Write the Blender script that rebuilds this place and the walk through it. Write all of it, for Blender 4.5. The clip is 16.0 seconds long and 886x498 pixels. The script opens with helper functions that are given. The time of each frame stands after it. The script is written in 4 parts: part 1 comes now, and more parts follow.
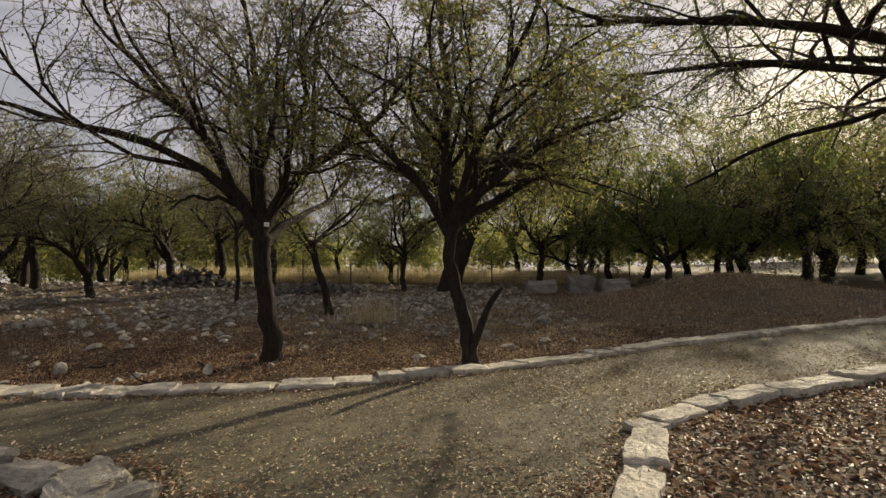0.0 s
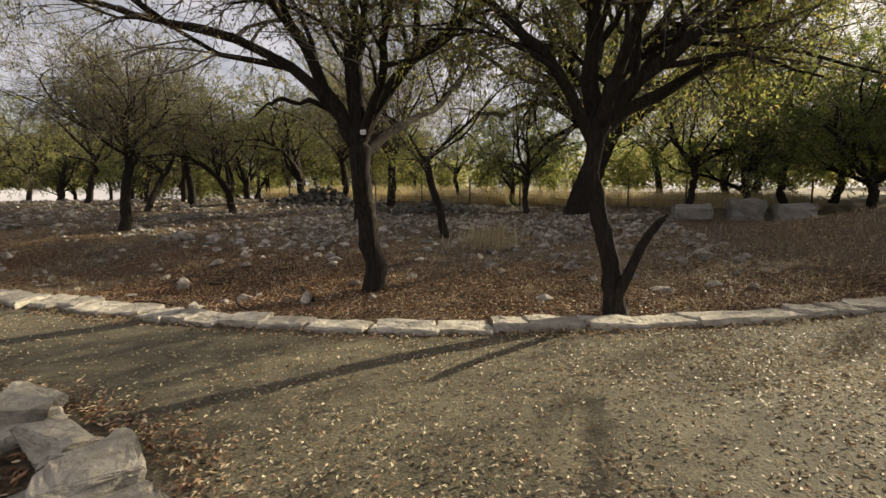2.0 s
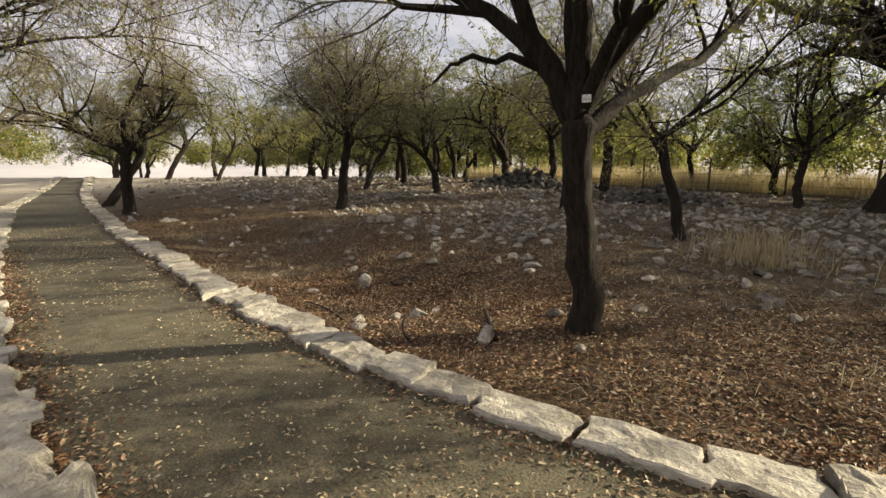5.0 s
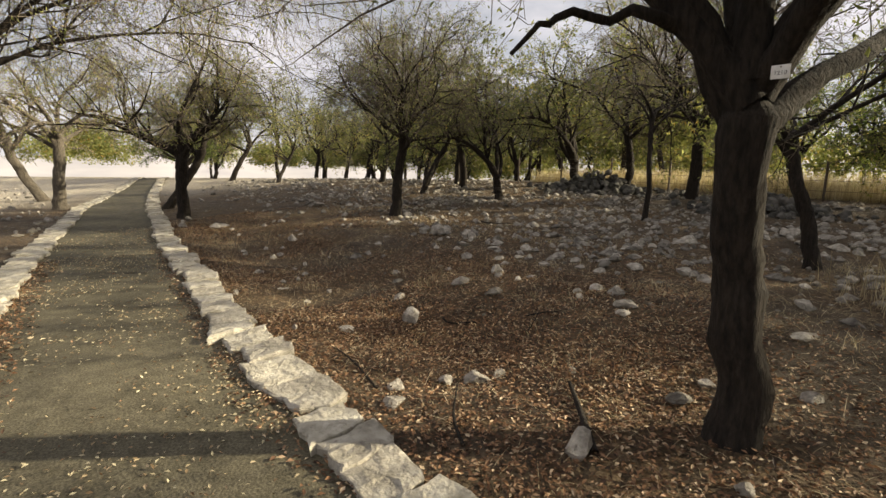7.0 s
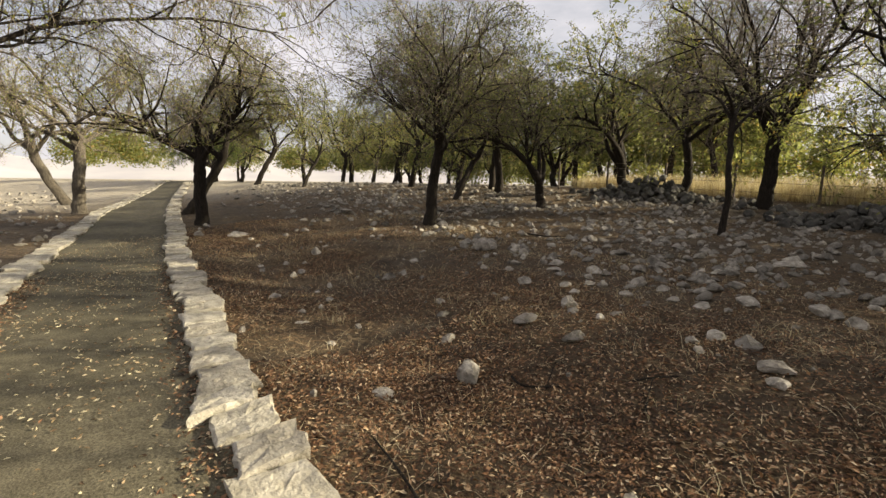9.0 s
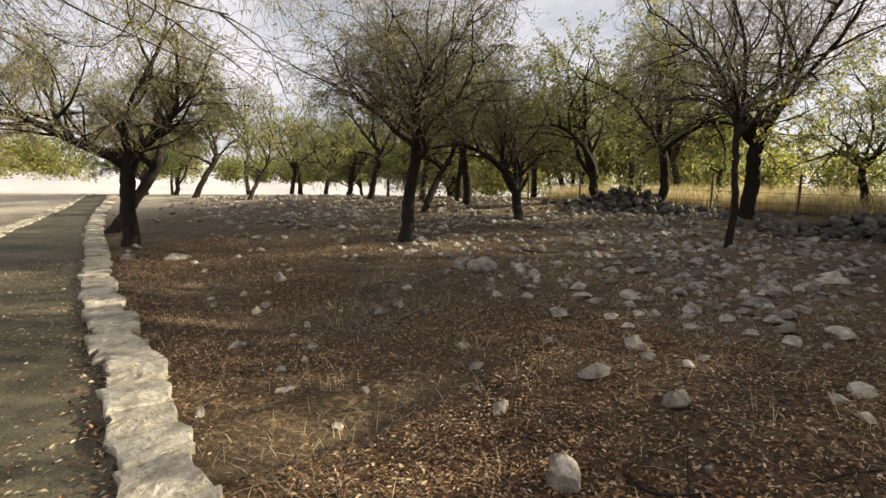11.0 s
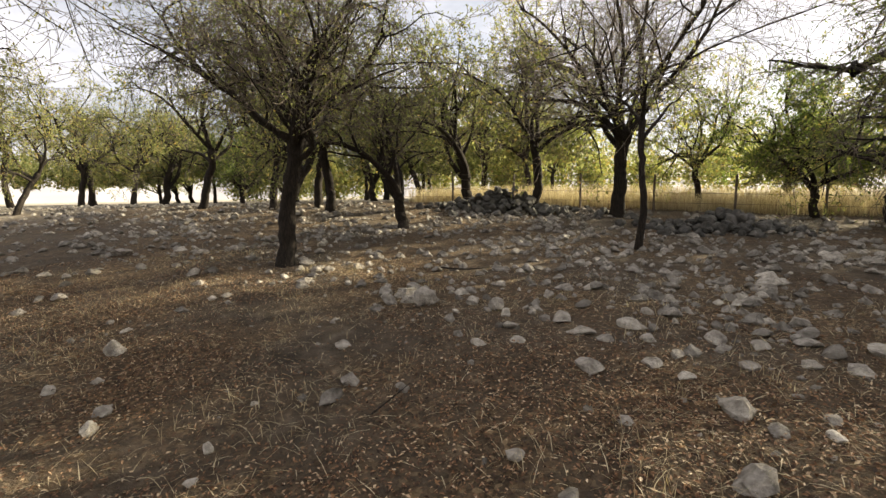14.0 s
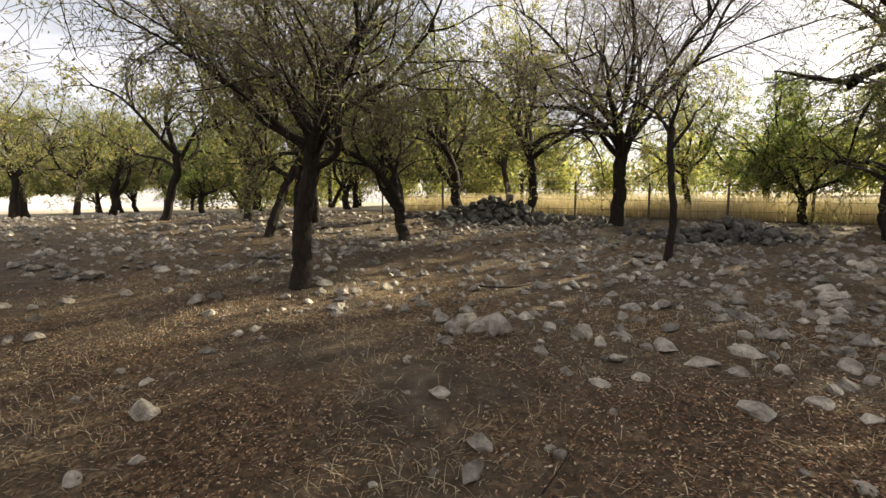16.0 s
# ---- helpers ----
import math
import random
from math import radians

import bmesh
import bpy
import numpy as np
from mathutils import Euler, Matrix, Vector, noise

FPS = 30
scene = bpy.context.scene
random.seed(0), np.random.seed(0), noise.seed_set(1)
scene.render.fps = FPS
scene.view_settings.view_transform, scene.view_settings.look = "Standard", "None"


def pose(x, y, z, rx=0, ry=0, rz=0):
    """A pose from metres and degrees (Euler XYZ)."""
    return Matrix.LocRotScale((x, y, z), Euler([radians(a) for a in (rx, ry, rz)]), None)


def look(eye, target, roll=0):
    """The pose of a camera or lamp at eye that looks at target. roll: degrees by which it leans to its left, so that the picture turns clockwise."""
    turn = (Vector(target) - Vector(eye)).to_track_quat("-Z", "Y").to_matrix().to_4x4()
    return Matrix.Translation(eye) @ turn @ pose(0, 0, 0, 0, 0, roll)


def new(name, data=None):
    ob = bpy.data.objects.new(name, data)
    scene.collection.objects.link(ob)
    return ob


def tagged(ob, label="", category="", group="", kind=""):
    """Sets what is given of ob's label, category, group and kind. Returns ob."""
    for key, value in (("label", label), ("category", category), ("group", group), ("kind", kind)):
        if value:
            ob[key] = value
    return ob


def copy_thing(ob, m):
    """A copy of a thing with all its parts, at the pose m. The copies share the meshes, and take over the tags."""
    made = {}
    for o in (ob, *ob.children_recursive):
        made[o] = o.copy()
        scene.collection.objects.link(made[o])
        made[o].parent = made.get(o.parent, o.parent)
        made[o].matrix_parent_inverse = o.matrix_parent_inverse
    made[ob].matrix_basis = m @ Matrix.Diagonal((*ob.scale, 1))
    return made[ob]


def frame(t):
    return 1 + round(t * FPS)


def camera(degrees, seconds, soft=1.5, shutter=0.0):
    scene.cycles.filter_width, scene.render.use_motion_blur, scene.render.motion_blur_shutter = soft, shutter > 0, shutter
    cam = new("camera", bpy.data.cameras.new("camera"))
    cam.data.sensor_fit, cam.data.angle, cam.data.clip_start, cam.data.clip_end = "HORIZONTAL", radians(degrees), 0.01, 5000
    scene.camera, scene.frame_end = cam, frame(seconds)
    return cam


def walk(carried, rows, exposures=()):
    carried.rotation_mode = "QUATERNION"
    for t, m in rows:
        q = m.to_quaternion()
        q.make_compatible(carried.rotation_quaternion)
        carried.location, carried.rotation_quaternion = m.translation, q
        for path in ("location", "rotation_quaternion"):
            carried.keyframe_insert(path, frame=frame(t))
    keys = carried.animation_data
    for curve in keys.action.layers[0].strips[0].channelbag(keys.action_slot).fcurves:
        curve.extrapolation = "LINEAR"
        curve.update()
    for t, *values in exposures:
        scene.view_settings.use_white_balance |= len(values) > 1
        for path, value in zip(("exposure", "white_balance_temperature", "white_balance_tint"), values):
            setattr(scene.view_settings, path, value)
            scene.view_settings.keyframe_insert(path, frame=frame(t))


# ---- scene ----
# ---------------------------------------------------------------- camera and walk
cam = camera(87.2, 16.0, soft=1.5)
METRES, EYE, TILT, LEAN, TURN = 11.4, 1.5, 0.0, 0.0, 0.0
ROWS = [
    (0.0, 0.0, 0.0, 0.0, 0.11, 3.27, 1.87),
    (0.5, -0.0044, 0.0273, 0.0005, 1.37, 0.96, 1.76),
    (1.0, -0.0055, 0.0575, -0.0007, 5.39, -1.39, 1.63),
    (1.5, -0.0104, 0.0885, -0.0018, 10.39, -4.11, 1.31),
    (2.0, -0.0128, 0.1171, 0.0001, 14.91, -6.11, 1.11),
    (2.5, -0.0164, 0.1425, 0.0027, 20.53, -7.48, 0.89),
    (3.0, -0.0251, 0.1667, 0.0046, 24.56, -8.2, 0.67),
    (3.5, -0.0374, 0.1877, 0.0078, 28.44, -8.54, 0.39),
    (4.0, -0.0495, 0.2117, 0.0119, 33.55, -8.63, 0.21),
    (4.5, -0.0656, 0.2344, 0.0145, 37.04, -8.62, 0.08),
    (7.0, -0.1638, 0.341, 0.0281, 46.93, -8.55, -0.38),
    (7.5, -0.1891, 0.3586, 0.0291, 48.03, -8.42, -0.49),
    (8.0, -0.2168, 0.3729, 0.0298, 49.0, -8.3, -0.62),
    (8.5, -0.2451, 0.387, 0.0321, 50.34, -8.26, -0.71),
    (11.0, -0.4101, 0.4269, 0.0292, 43.27, -6.59, -0.33),
    (11.5, -0.443, 0.4363, 0.0322, 40.94, -6.62, -0.17),
    (12.0, -0.4763, 0.4462, 0.0353, 37.49, -6.56, 0.09),
    (12.5, -0.5083, 0.4606, 0.0343, 34.44, -6.46, 0.36),
    (13.0, -0.5386, 0.4694, 0.0359, 31.33, -6.47, 0.58),
    (13.5, -0.5706, 0.4759, 0.0384, 26.62, -6.51, 0.83),
    (14.0, -0.6028, 0.4871, 0.0413, 22.48, -6.61, 1.12),
    (14.5, -0.6342, 0.4906, 0.0447, 18.65, -6.52, 1.33),
    (15.0, -0.6704, 0.4977, 0.0455, 16.39, -6.43, 1.39),
    (15.5, -0.7037, 0.5053, 0.0488, 16.15, -6.41, 1.41),
    (16.0, -0.7389, 0.5055, 0.0524, 16.24, -6.04, 1.37),
]
walk(cam, [(t, pose(0, 0, EYE, TILT, LEAN, TURN) @ pose(METRES * x, METRES * y, METRES * z, 90 + pitch, roll, yaw)) for t, x, y, z, yaw, pitch, roll in ROWS],
     exposures=[(0.0, 0.7, 7300, 6), (1.5, 0.98, 7300, 6), (3.0, 1.12, 7300, 6), (5.0, 1.22, 7300, 4), (8.0, 1.24, 7300, 3), (11.0, 1.4, 7300, 3), (13.0, 1.68, 7300, 3), (16.0, 1.74, 7300, 3)])

# ---------------------------------------------------------------- light
SUN_AZ, SUN_EL = 43.3, 21.5          # degrees clockwise from +y, above the horizon
sun_way = Vector((math.sin(radians(SUN_AZ)) * math.cos(radians(SUN_EL)), math.cos(radians(SUN_AZ)) * math.cos(radians(SUN_EL)), math.sin(radians(SUN_EL))))
world = bpy.data.worlds.new("sky")
scene.world = world
world.use_nodes = True
wn = world.node_tree.nodes
sky = wn.new("ShaderNodeTexSky")
sky.sky_type, sky.sun_disc = "NISHITA", False
sky.sun_elevation, sky.sun_rotation = radians(SUN_EL), radians(SUN_AZ)
sky.air_density, sky.dust_density, sky.ozone_density = 1.0, 1.5, 1.5
wn["Background"].inputs["Strength"].default_value = 0.043
wl = world.node_tree.links
dir_ = wn.new("ShaderNodeTexCoord")
map_ = wn.new("ShaderNodeMapping")
map_.inputs["Scale"].default_value = (1.0, 1.0, 2.6)
cloud_ = wn.new("ShaderNodeTexNoise")
cloud_.inputs["Scale"].default_value, cloud_.inputs["Detail"].default_value, cloud_.inputs["Roughness"].default_value = 2.2, 8.0, 0.6
veil_ = wn.new("ShaderNodeMapRange")
veil_.inputs[1].default_value, veil_.inputs[2].default_value, veil_.inputs[3].default_value, veil_.inputs[4].default_value = 0.38, 0.6, 0.45, 0.95
white_ = wn.new("ShaderNodeMix")
white_.data_type = "RGBA"
white_.inputs[7].default_value = (9.2, 8.9, 10.5, 1)
wl.new(dir_.outputs["Generated"], map_.inputs[0])
wl.new(map_.outputs[0], cloud_.inputs["Vector"])
wl.new(cloud_.outputs[0], veil_.inputs[0])
wl.new(veil_.outputs[0], white_.inputs[0])
wl.new(sky.outputs[0], white_.inputs[6])
wl.new(white_.outputs[2], wn["Background"].inputs["Color"])
sun_data = bpy.data.lights.new("sun", "SUN")
sun_data.energy, sun_data.angle, sun_data.color = 5.0, radians(0.6), (1.0, 0.9, 0.75)
sun = new("sun", sun_data)
sun.matrix_world = look(sun_way * 60, (0, 0, 0))


# ---------------------------------------------------------------- materials
def material(name, rough=0.9):
    m = bpy.data.materials.new(name)
    m.use_nodes = True
    b = m.node_tree.nodes["Principled BSDF"]
    b.inputs["Roughness"].default_value = rough
    b.inputs["Specular IOR Level"].default_value = 0.25
    return m, m.node_tree.nodes, m.node_tree.links, b


def noise_tex(nodes, links, scale, detail=6.0, stretch=None, rough=0.6):
    tc = nodes.new("ShaderNodeNewGeometry") if stretch is None else nodes.new("ShaderNodeTexCoord")
    n = nodes.new("ShaderNodeTexNoise")
    n.inputs["Scale"].default_value, n.inputs["Detail"].default_value, n.inputs["Roughness"].default_value = scale, detail, rough
    if stretch is None:
        links.new(tc.outputs["Position"], n.inputs["Vector"])
    else:
        mp = nodes.new("ShaderNodeMapping")
        mp.inputs["Scale"].default_value = stretch
        links.new(tc.outputs["Object"], mp.inputs["Vector"])
        links.new(mp.outputs[0], n.inputs["Vector"])
    return n


def ramp(nodes, links, source, stops):
    r = nodes.new("ShaderNodeValToRGB")
    el = r.color_ramp.elements
    el[0].position, el[0].color = stops[0][0], (*stops[0][1], 1)
    el[1].position, el[1].color = stops[-1][0], (*stops[-1][1], 1)
    for p, c in stops[1:-1]:
        e = el.new(p)
        e.color = (*c, 1)
    links.new(source, r.inputs[0])
    return r


def mix(nodes, links, fac, a, b, mode="MIX"):
    x = nodes.new("ShaderNodeMix")
    x.data_type, x.blend_type = "RGBA", mode
    for sock, v in ((x.inputs[0], fac), (x.inputs[6], a), (x.inputs[7], b)):
        if isinstance(v, (int, float)):
            sock.default_value = v
        elif isinstance(v, tuple):
            sock.default_value = (*v, 1)
        else:
            links.new(v, sock)
    return x.outputs[2]


def bump(nodes, links, height, bsdf, strength, distance):
    b = nodes.new("ShaderNodeBump")
    b.inputs["Strength"].default_value, b.inputs["Distance"].default_value = strength, distance
    links.new(height, b.inputs["Height"])
    links.new(b.outputs[0], bsdf.inputs["Normal"])


def make_bark(name, dark, light):
    m, n, l, b = material(name, 0.95)
    a = noise_tex(n, l, 9.0, 8, (3.0, 3.0, 0.6))
    c = noise_tex(n, l, 30.0, 6, (2.0, 2.0, 0.5))
    base = ramp(n, l, a.outputs[0], [(0.3, dark), (0.7, light)]).outputs[0]
    grain = ramp(n, l, c.outputs[0], [(0.35, (0.35, 0.35, 0.35)), (0.65, (1, 1, 1))]).outputs[0]
    l.new(mix(n, l, 0.7, base, grain, "MULTIPLY"), b.inputs["Base Color"])
    bump(n, l, c.outputs[0], b, 1.0, 0.03)
    return m


def make_leaf(name, stops, through_light=0.5):
    m, n, l, b = material(name, 0.55)
    g = n.new("ShaderNodeNewGeometry")
    col = ramp(n, l, g.outputs["Random Per Island"], stops).outputs[0]
    l.new(col, b.inputs["Base Color"])
    if through_light:
        tr = n.new("ShaderNodeBsdfTranslucent")
        l.new(mix(n, l, 1.0, col, (1.0, 1.0, 0.75), "MULTIPLY"), tr.inputs[0])
        mx = n.new("ShaderNodeMixShader")
        mx.inputs[0].default_value = through_light
        l.new(b.outputs[0], mx.inputs[1])
        l.new(tr.outputs[0], mx.inputs[2])
        l.new(mx.outputs[0], n["Material Output"].inputs[0])
    return m


def make_stone(name, dark, mid, light, spots=(0.16, 0.14, 0.12), grain=3.5):
    m, n, l, b = material(name, 0.92)
    a = noise_tex(n, l, grain, 8)
    f = noise_tex(n, l, grain * 3.7, 10)
    info = n.new("ShaderNodeObjectInfo")
    base = ramp(n, l, a.outputs[0], [(0.3, dark), (0.5, mid), (0.72, light)]).outputs[0]
    tone = ramp(n, l, info.outputs["Random"], [(0.0, (0.68, 0.66, 0.64)), (1.0, (1.0, 0.98, 0.94))]).outputs[0]
    base = mix(n, l, 1.0, base, tone, "MULTIPLY")
    geo = n.new("ShaderNodeNewGeometry")
    own = ramp(n, l, geo.outputs["Random Per Island"], [(0.0, (0.5, 0.49, 0.47)), (0.6, (0.85, 0.84, 0.82)), (1.0, (1.1, 1.08, 1.04))]).outputs[0]
    base = mix(n, l, 1.0, base, own, "MULTIPLY")
    fac = ramp(n, l, f.outputs[0], [(0.55, (0, 0, 0)), (0.72, (0.8, 0.8, 0.8))]).outputs[0]
    l.new(mix(n, l, fac, base, spots), b.inputs["Base Color"])
    bump(n, l, f.outputs[0], b, 1.0, 0.035)
    return m


BARK = make_bark("bark", (0.013, 0.01, 0.008), (0.052, 0.041, 0.031))
# lighter copies of bark and twig: sunlight and glow put into the colour
TWIG_SUNLIT = make_bark("sunlit twig bark", (0.16, 0.13, 0.1), (0.36, 0.3, 0.23))
BARK_SUNLIT = make_bark("sunlit bark", (0.06, 0.05, 0.04), (0.2, 0.17, 0.13))
TWIG = make_bark("twig bark", (0.1, 0.082, 0.064), (0.27, 0.225, 0.175))
LEAF_OLIVE = make_leaf("olive leaf", [(0.0, (0.08, 0.095, 0.04)), (0.5, (0.185, 0.205, 0.085)), (0.9, (0.32, 0.325, 0.15)), (1.0, (0.4, 0.3, 0.13))], 0.65)
LEAF_YELLOW = make_leaf("yellow-green leaf", [(0.0, (0.13, 0.15, 0.05)), (0.5, (0.27, 0.295, 0.11)), (0.85, (0.43, 0.42, 0.17)), (1.0, (0.46, 0.31, 0.11))], 0.65)
LEAF_DARK = make_leaf("dark green leaf", [(0.0, (0.055, 0.082, 0.026)), (0.6, (0.13, 0.18, 0.055)), (1.0, (0.3, 0.32, 0.1))], 0.68)
LITTER_PALE = make_leaf("pale fallen leaf", [(0.0, (0.1, 0.06, 0.035)), (0.35, (0.31, 0.22, 0.125)), (0.85, (0.58, 0.52, 0.36)), (1.0, (0.3, 0.15, 0.08))], 0.15)
LITTER_RED = make_leaf("brown fallen leaf", [(0.0, (0.03, 0.018, 0.012)), (0.4, (0.13, 0.07, 0.04)), (0.8, (0.33, 0.185, 0.1)), (1.0, (0.66, 0.53, 0.36))], 0.15)
STRAW = make_leaf("dry grass", [(0.0, (0.28, 0.215, 0.13)), (0.5, (0.49, 0.405, 0.265)), (1.0, (0.66, 0.58, 0.41))], 0.35)
KERB_STONE = make_stone("kerb limestone", (0.32, 0.3, 0.25), (0.57, 0.54, 0.47), (0.78, 0.75, 0.67), grain=6.0)
FIELD_STONE = make_stone("field limestone", (0.18, 0.168, 0.15), (0.43, 0.405, 0.365), (0.7, 0.67, 0.61), grain=9.0)
DARK_STONE = make_stone("lichen-dark field stone", (0.07, 0.07, 0.07), (0.14, 0.14, 0.13), (0.26, 0.25, 0.24))

ASPHALT, n_, l_, b_ = material("dusty asphalt", 0.9)
big_ = noise_tex(n_, l_, 0.7, 5)
fine_ = noise_tex(n_, l_, 70.0, 4)
col_ = ramp(n_, l_, big_.outputs[0], [(0.3, (0.09, 0.08, 0.055)), (0.7, (0.172, 0.15, 0.102))]).outputs[0]
gr_ = ramp(n_, l_, fine_.outputs[0], [(0.36, (0.35, 0.35, 0.35)), (0.66, (1.25, 1.25, 1.22))]).outputs[0]
worn_ = noise_tex(n_, l_, 6.0, 8)
st_ = ramp(n_, l_, worn_.outputs[0], [(0.35, (0.62, 0.62, 0.6)), (0.6, (1.08, 1.08, 1.06))]).outputs[0]
l_.new(mix(n_, l_, 0.8, mix(n_, l_, 0.8, col_, st_, "MULTIPLY"), gr_, "MULTIPLY"), b_.inputs["Base Color"])
bump(n_, l_, fine_.outputs[0], b_, 0.6, 0.012)

SOIL, n_, l_, b_ = material("dry soil with litter", 0.97)
big_ = noise_tex(n_, l_, 0.55, 6)
mid_ = noise_tex(n_, l_, 5.0, 8)
fine_ = noise_tex(n_, l_, 38.0, 8)
dirt_ = ramp(n_, l_, mid_.outputs[0], [(0.3, (0.045, 0.034, 0.023)), (0.55, (0.095, 0.074, 0.052)), (0.75, (0.175, 0.14, 0.1))]).outputs[0]
straw_ = ramp(n_, l_, fine_.outputs[0], [(0.35, (0.05, 0.033, 0.02)), (0.6, (0.17, 0.122, 0.066)), (0.8, (0.38, 0.295, 0.17))]).outputs[0]
fac_ = ramp(n_, l_, big_.outputs[0], [(0.4, (0, 0, 0)), (0.62, (0.85, 0.85, 0.85))]).outputs[0]
cell_ = n_.new("ShaderNodeTexVoronoi")
cell_.inputs["Scale"].default_value = 26.0
pos_ = n_.new("ShaderNodeNewGeometry")
l_.new(pos_.outputs["Position"], cell_.inputs["Vector"])
sepc_ = n_.new("ShaderNodeSeparateColor")
l_.new(cell_.outputs["Color"], sepc_.inputs[0])
leafy_ = ramp(n_, l_, sepc_.outputs[0], [(0.0, (0.025, 0.018, 0.012)), (0.45, (0.085, 0.055, 0.032)), (0.8, (0.2, 0.122, 0.065)), (1.0, (0.42, 0.3, 0.17))]).outputs[0]
near_ = mix(n_, l_, fac_, dirt_, mix(n_, l_, 0.6, straw_, leafy_))
# pale open fields further out; their full sun is partly put into the colour
sep_ = n_.new("ShaderNodeSeparateXYZ")
geo_ = n_.new("ShaderNodeNewGeometry")
l_.new(geo_.outputs["Position"], sep_.inputs[0])
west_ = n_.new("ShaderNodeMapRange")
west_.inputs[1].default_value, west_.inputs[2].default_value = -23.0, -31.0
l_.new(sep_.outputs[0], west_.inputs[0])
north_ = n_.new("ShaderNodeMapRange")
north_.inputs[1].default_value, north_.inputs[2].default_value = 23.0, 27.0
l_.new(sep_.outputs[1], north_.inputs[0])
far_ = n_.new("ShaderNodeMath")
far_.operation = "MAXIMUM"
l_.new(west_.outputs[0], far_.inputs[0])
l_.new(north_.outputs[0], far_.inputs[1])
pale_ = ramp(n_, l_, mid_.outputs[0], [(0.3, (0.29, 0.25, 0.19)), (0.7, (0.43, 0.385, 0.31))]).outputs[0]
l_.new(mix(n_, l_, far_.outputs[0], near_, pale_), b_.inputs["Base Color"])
bump(n_, l_, fine_.outputs[0], b_, 1.0, 0.05)

# no air between: the haze of distance is put into this pale colour
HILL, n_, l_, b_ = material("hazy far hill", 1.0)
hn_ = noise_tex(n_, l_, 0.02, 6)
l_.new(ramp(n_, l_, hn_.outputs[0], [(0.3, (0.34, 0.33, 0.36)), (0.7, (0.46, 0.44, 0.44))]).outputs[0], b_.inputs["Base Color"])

METAL, n_, l_, b_ = material("rusty fence steel", 0.7)
rn_ = noise_tex(n_, l_, 20.0, 4)
l_.new(ramp(n_, l_, rn_.outputs[0], [(0.3, (0.08, 0.055, 0.04)), (0.7, (0.2, 0.17, 0.14))]).outputs[0], b_.inputs["Base Color"])
b_.inputs["Metallic"].default_value = 0.4
WHITE, n_, l_, b_ = material("white painted tin", 0.5)
wn_ = noise_tex(n_, l_, 30.0, 4)
l_.new(ramp(n_, l_, wn_.outputs[0], [(0.3, (0.6, 0.58, 0.54)), (0.7, (0.8, 0.79, 0.76))]).outputs[0], b_.inputs["Base Color"])
INK, n_, l_, b_ = material("faded black ink", 0.7)
b_.inputs["Base Color"].default_value = (0.03, 0.03, 0.03, 1)
CONCRETE = make_stone("grey concrete", (0.2, 0.19, 0.18), (0.28, 0.27, 0.25), (0.36, 0.35, 0.33))


# ---------------------------------------------------------------- mesh helpers
def mesh_from(name, verts, faces, mat, smooth=True):
    """One mesh from arrays; faces is a list of equal-length index arrays or plain lists."""
    me = bpy.data.meshes.new(name)
    verts = np.asarray(verts, dtype=np.float32).reshape(-1, 3)
    faces = [np.asarray(f, dtype=np.int32) for f in faces if len(f)]
    me.vertices.add(len(verts))
    me.vertices.foreach_set("co", verts.ravel())
    loops = np.concatenate([f.ravel() for f in faces])
    sizes = np.concatenate([np.full(len(f), f.shape[1], dtype=np.int32) for f in faces])
    me.loops.add(len(loops))
    me.loops.foreach_set("vertex_index", loops)
    me.polygons.add(len(sizes))
    me.polygons.foreach_set("loop_start", np.concatenate([[0], np.cumsum(sizes)[:-1]]).astype(np.int32))
    me.polygons.foreach_set("use_smooth", np.full(len(sizes), smooth, dtype=bool))
    me.materials.append(mat)
    me.update(calc_edges=True)
    return me


def part(name, me, parent, label=""):
    ob = new(name, me)
    ob.parent = parent
    return tagged(ob, label)


# ---------------------------------------------------------------- the lie of the land
def slope(x, y):
    """The even rise of the land, without lumps."""
    u = y * 0.9252 - x * 0.3795
    z = 0.2124 + 0.1476 * 5.4482 * np.logaddexp(0, (u - 16.0138) / 5.4482)
    return 1.73 - 0.0304 * np.logaddexp(0, (1.73 - z) / 0.0304)


KERB_A = np.array([(-60, 17.5), (-34, 10.6), (-26.5, 8.75), (-20, 7.45), (-17, 6.95), (-13, 6.27), (-10.2, 5.86), (-8, 5.56), (-6, 5.31), (-5, 5.2), (-4, 5.14), (-3, 5.12), (-2, 5.18), (-1.26, 5.35), (-0.4, 5.57), (0.3, 5.78), (1.2, 6.1), (2.05, 6.5), (3.1, 7.05), (4.75, 7.73), (6.35, 8.37), (8.5, 9.2), (14, 11.5), (30, 18)])
EDGE_B = np.array([(-60, 16), (-34, 9.1), (-23.3, 6.0), (-14.8, 4.6), (-11.3, 4.05), (-9.6, 3.84), (-8.5, 3.7), (-5.5, 3.39), (-4.2, 3.3), (-3.06, 3.28), (-2.4, 3.14), (-1.8, 2.9), (-1.45, 2.5)])
EDGE_C = np.array([(0.85, 2.5), (1.1, 3.0), (1.42, 3.65), (1.95, 4.06), (2.6, 4.37), (3.4, 4.72), (4.8, 5.22), (8, 6.6), (14, 9.3), (30, 16)])
LOWER = np.vstack([EDGE_B, EDGE_C])


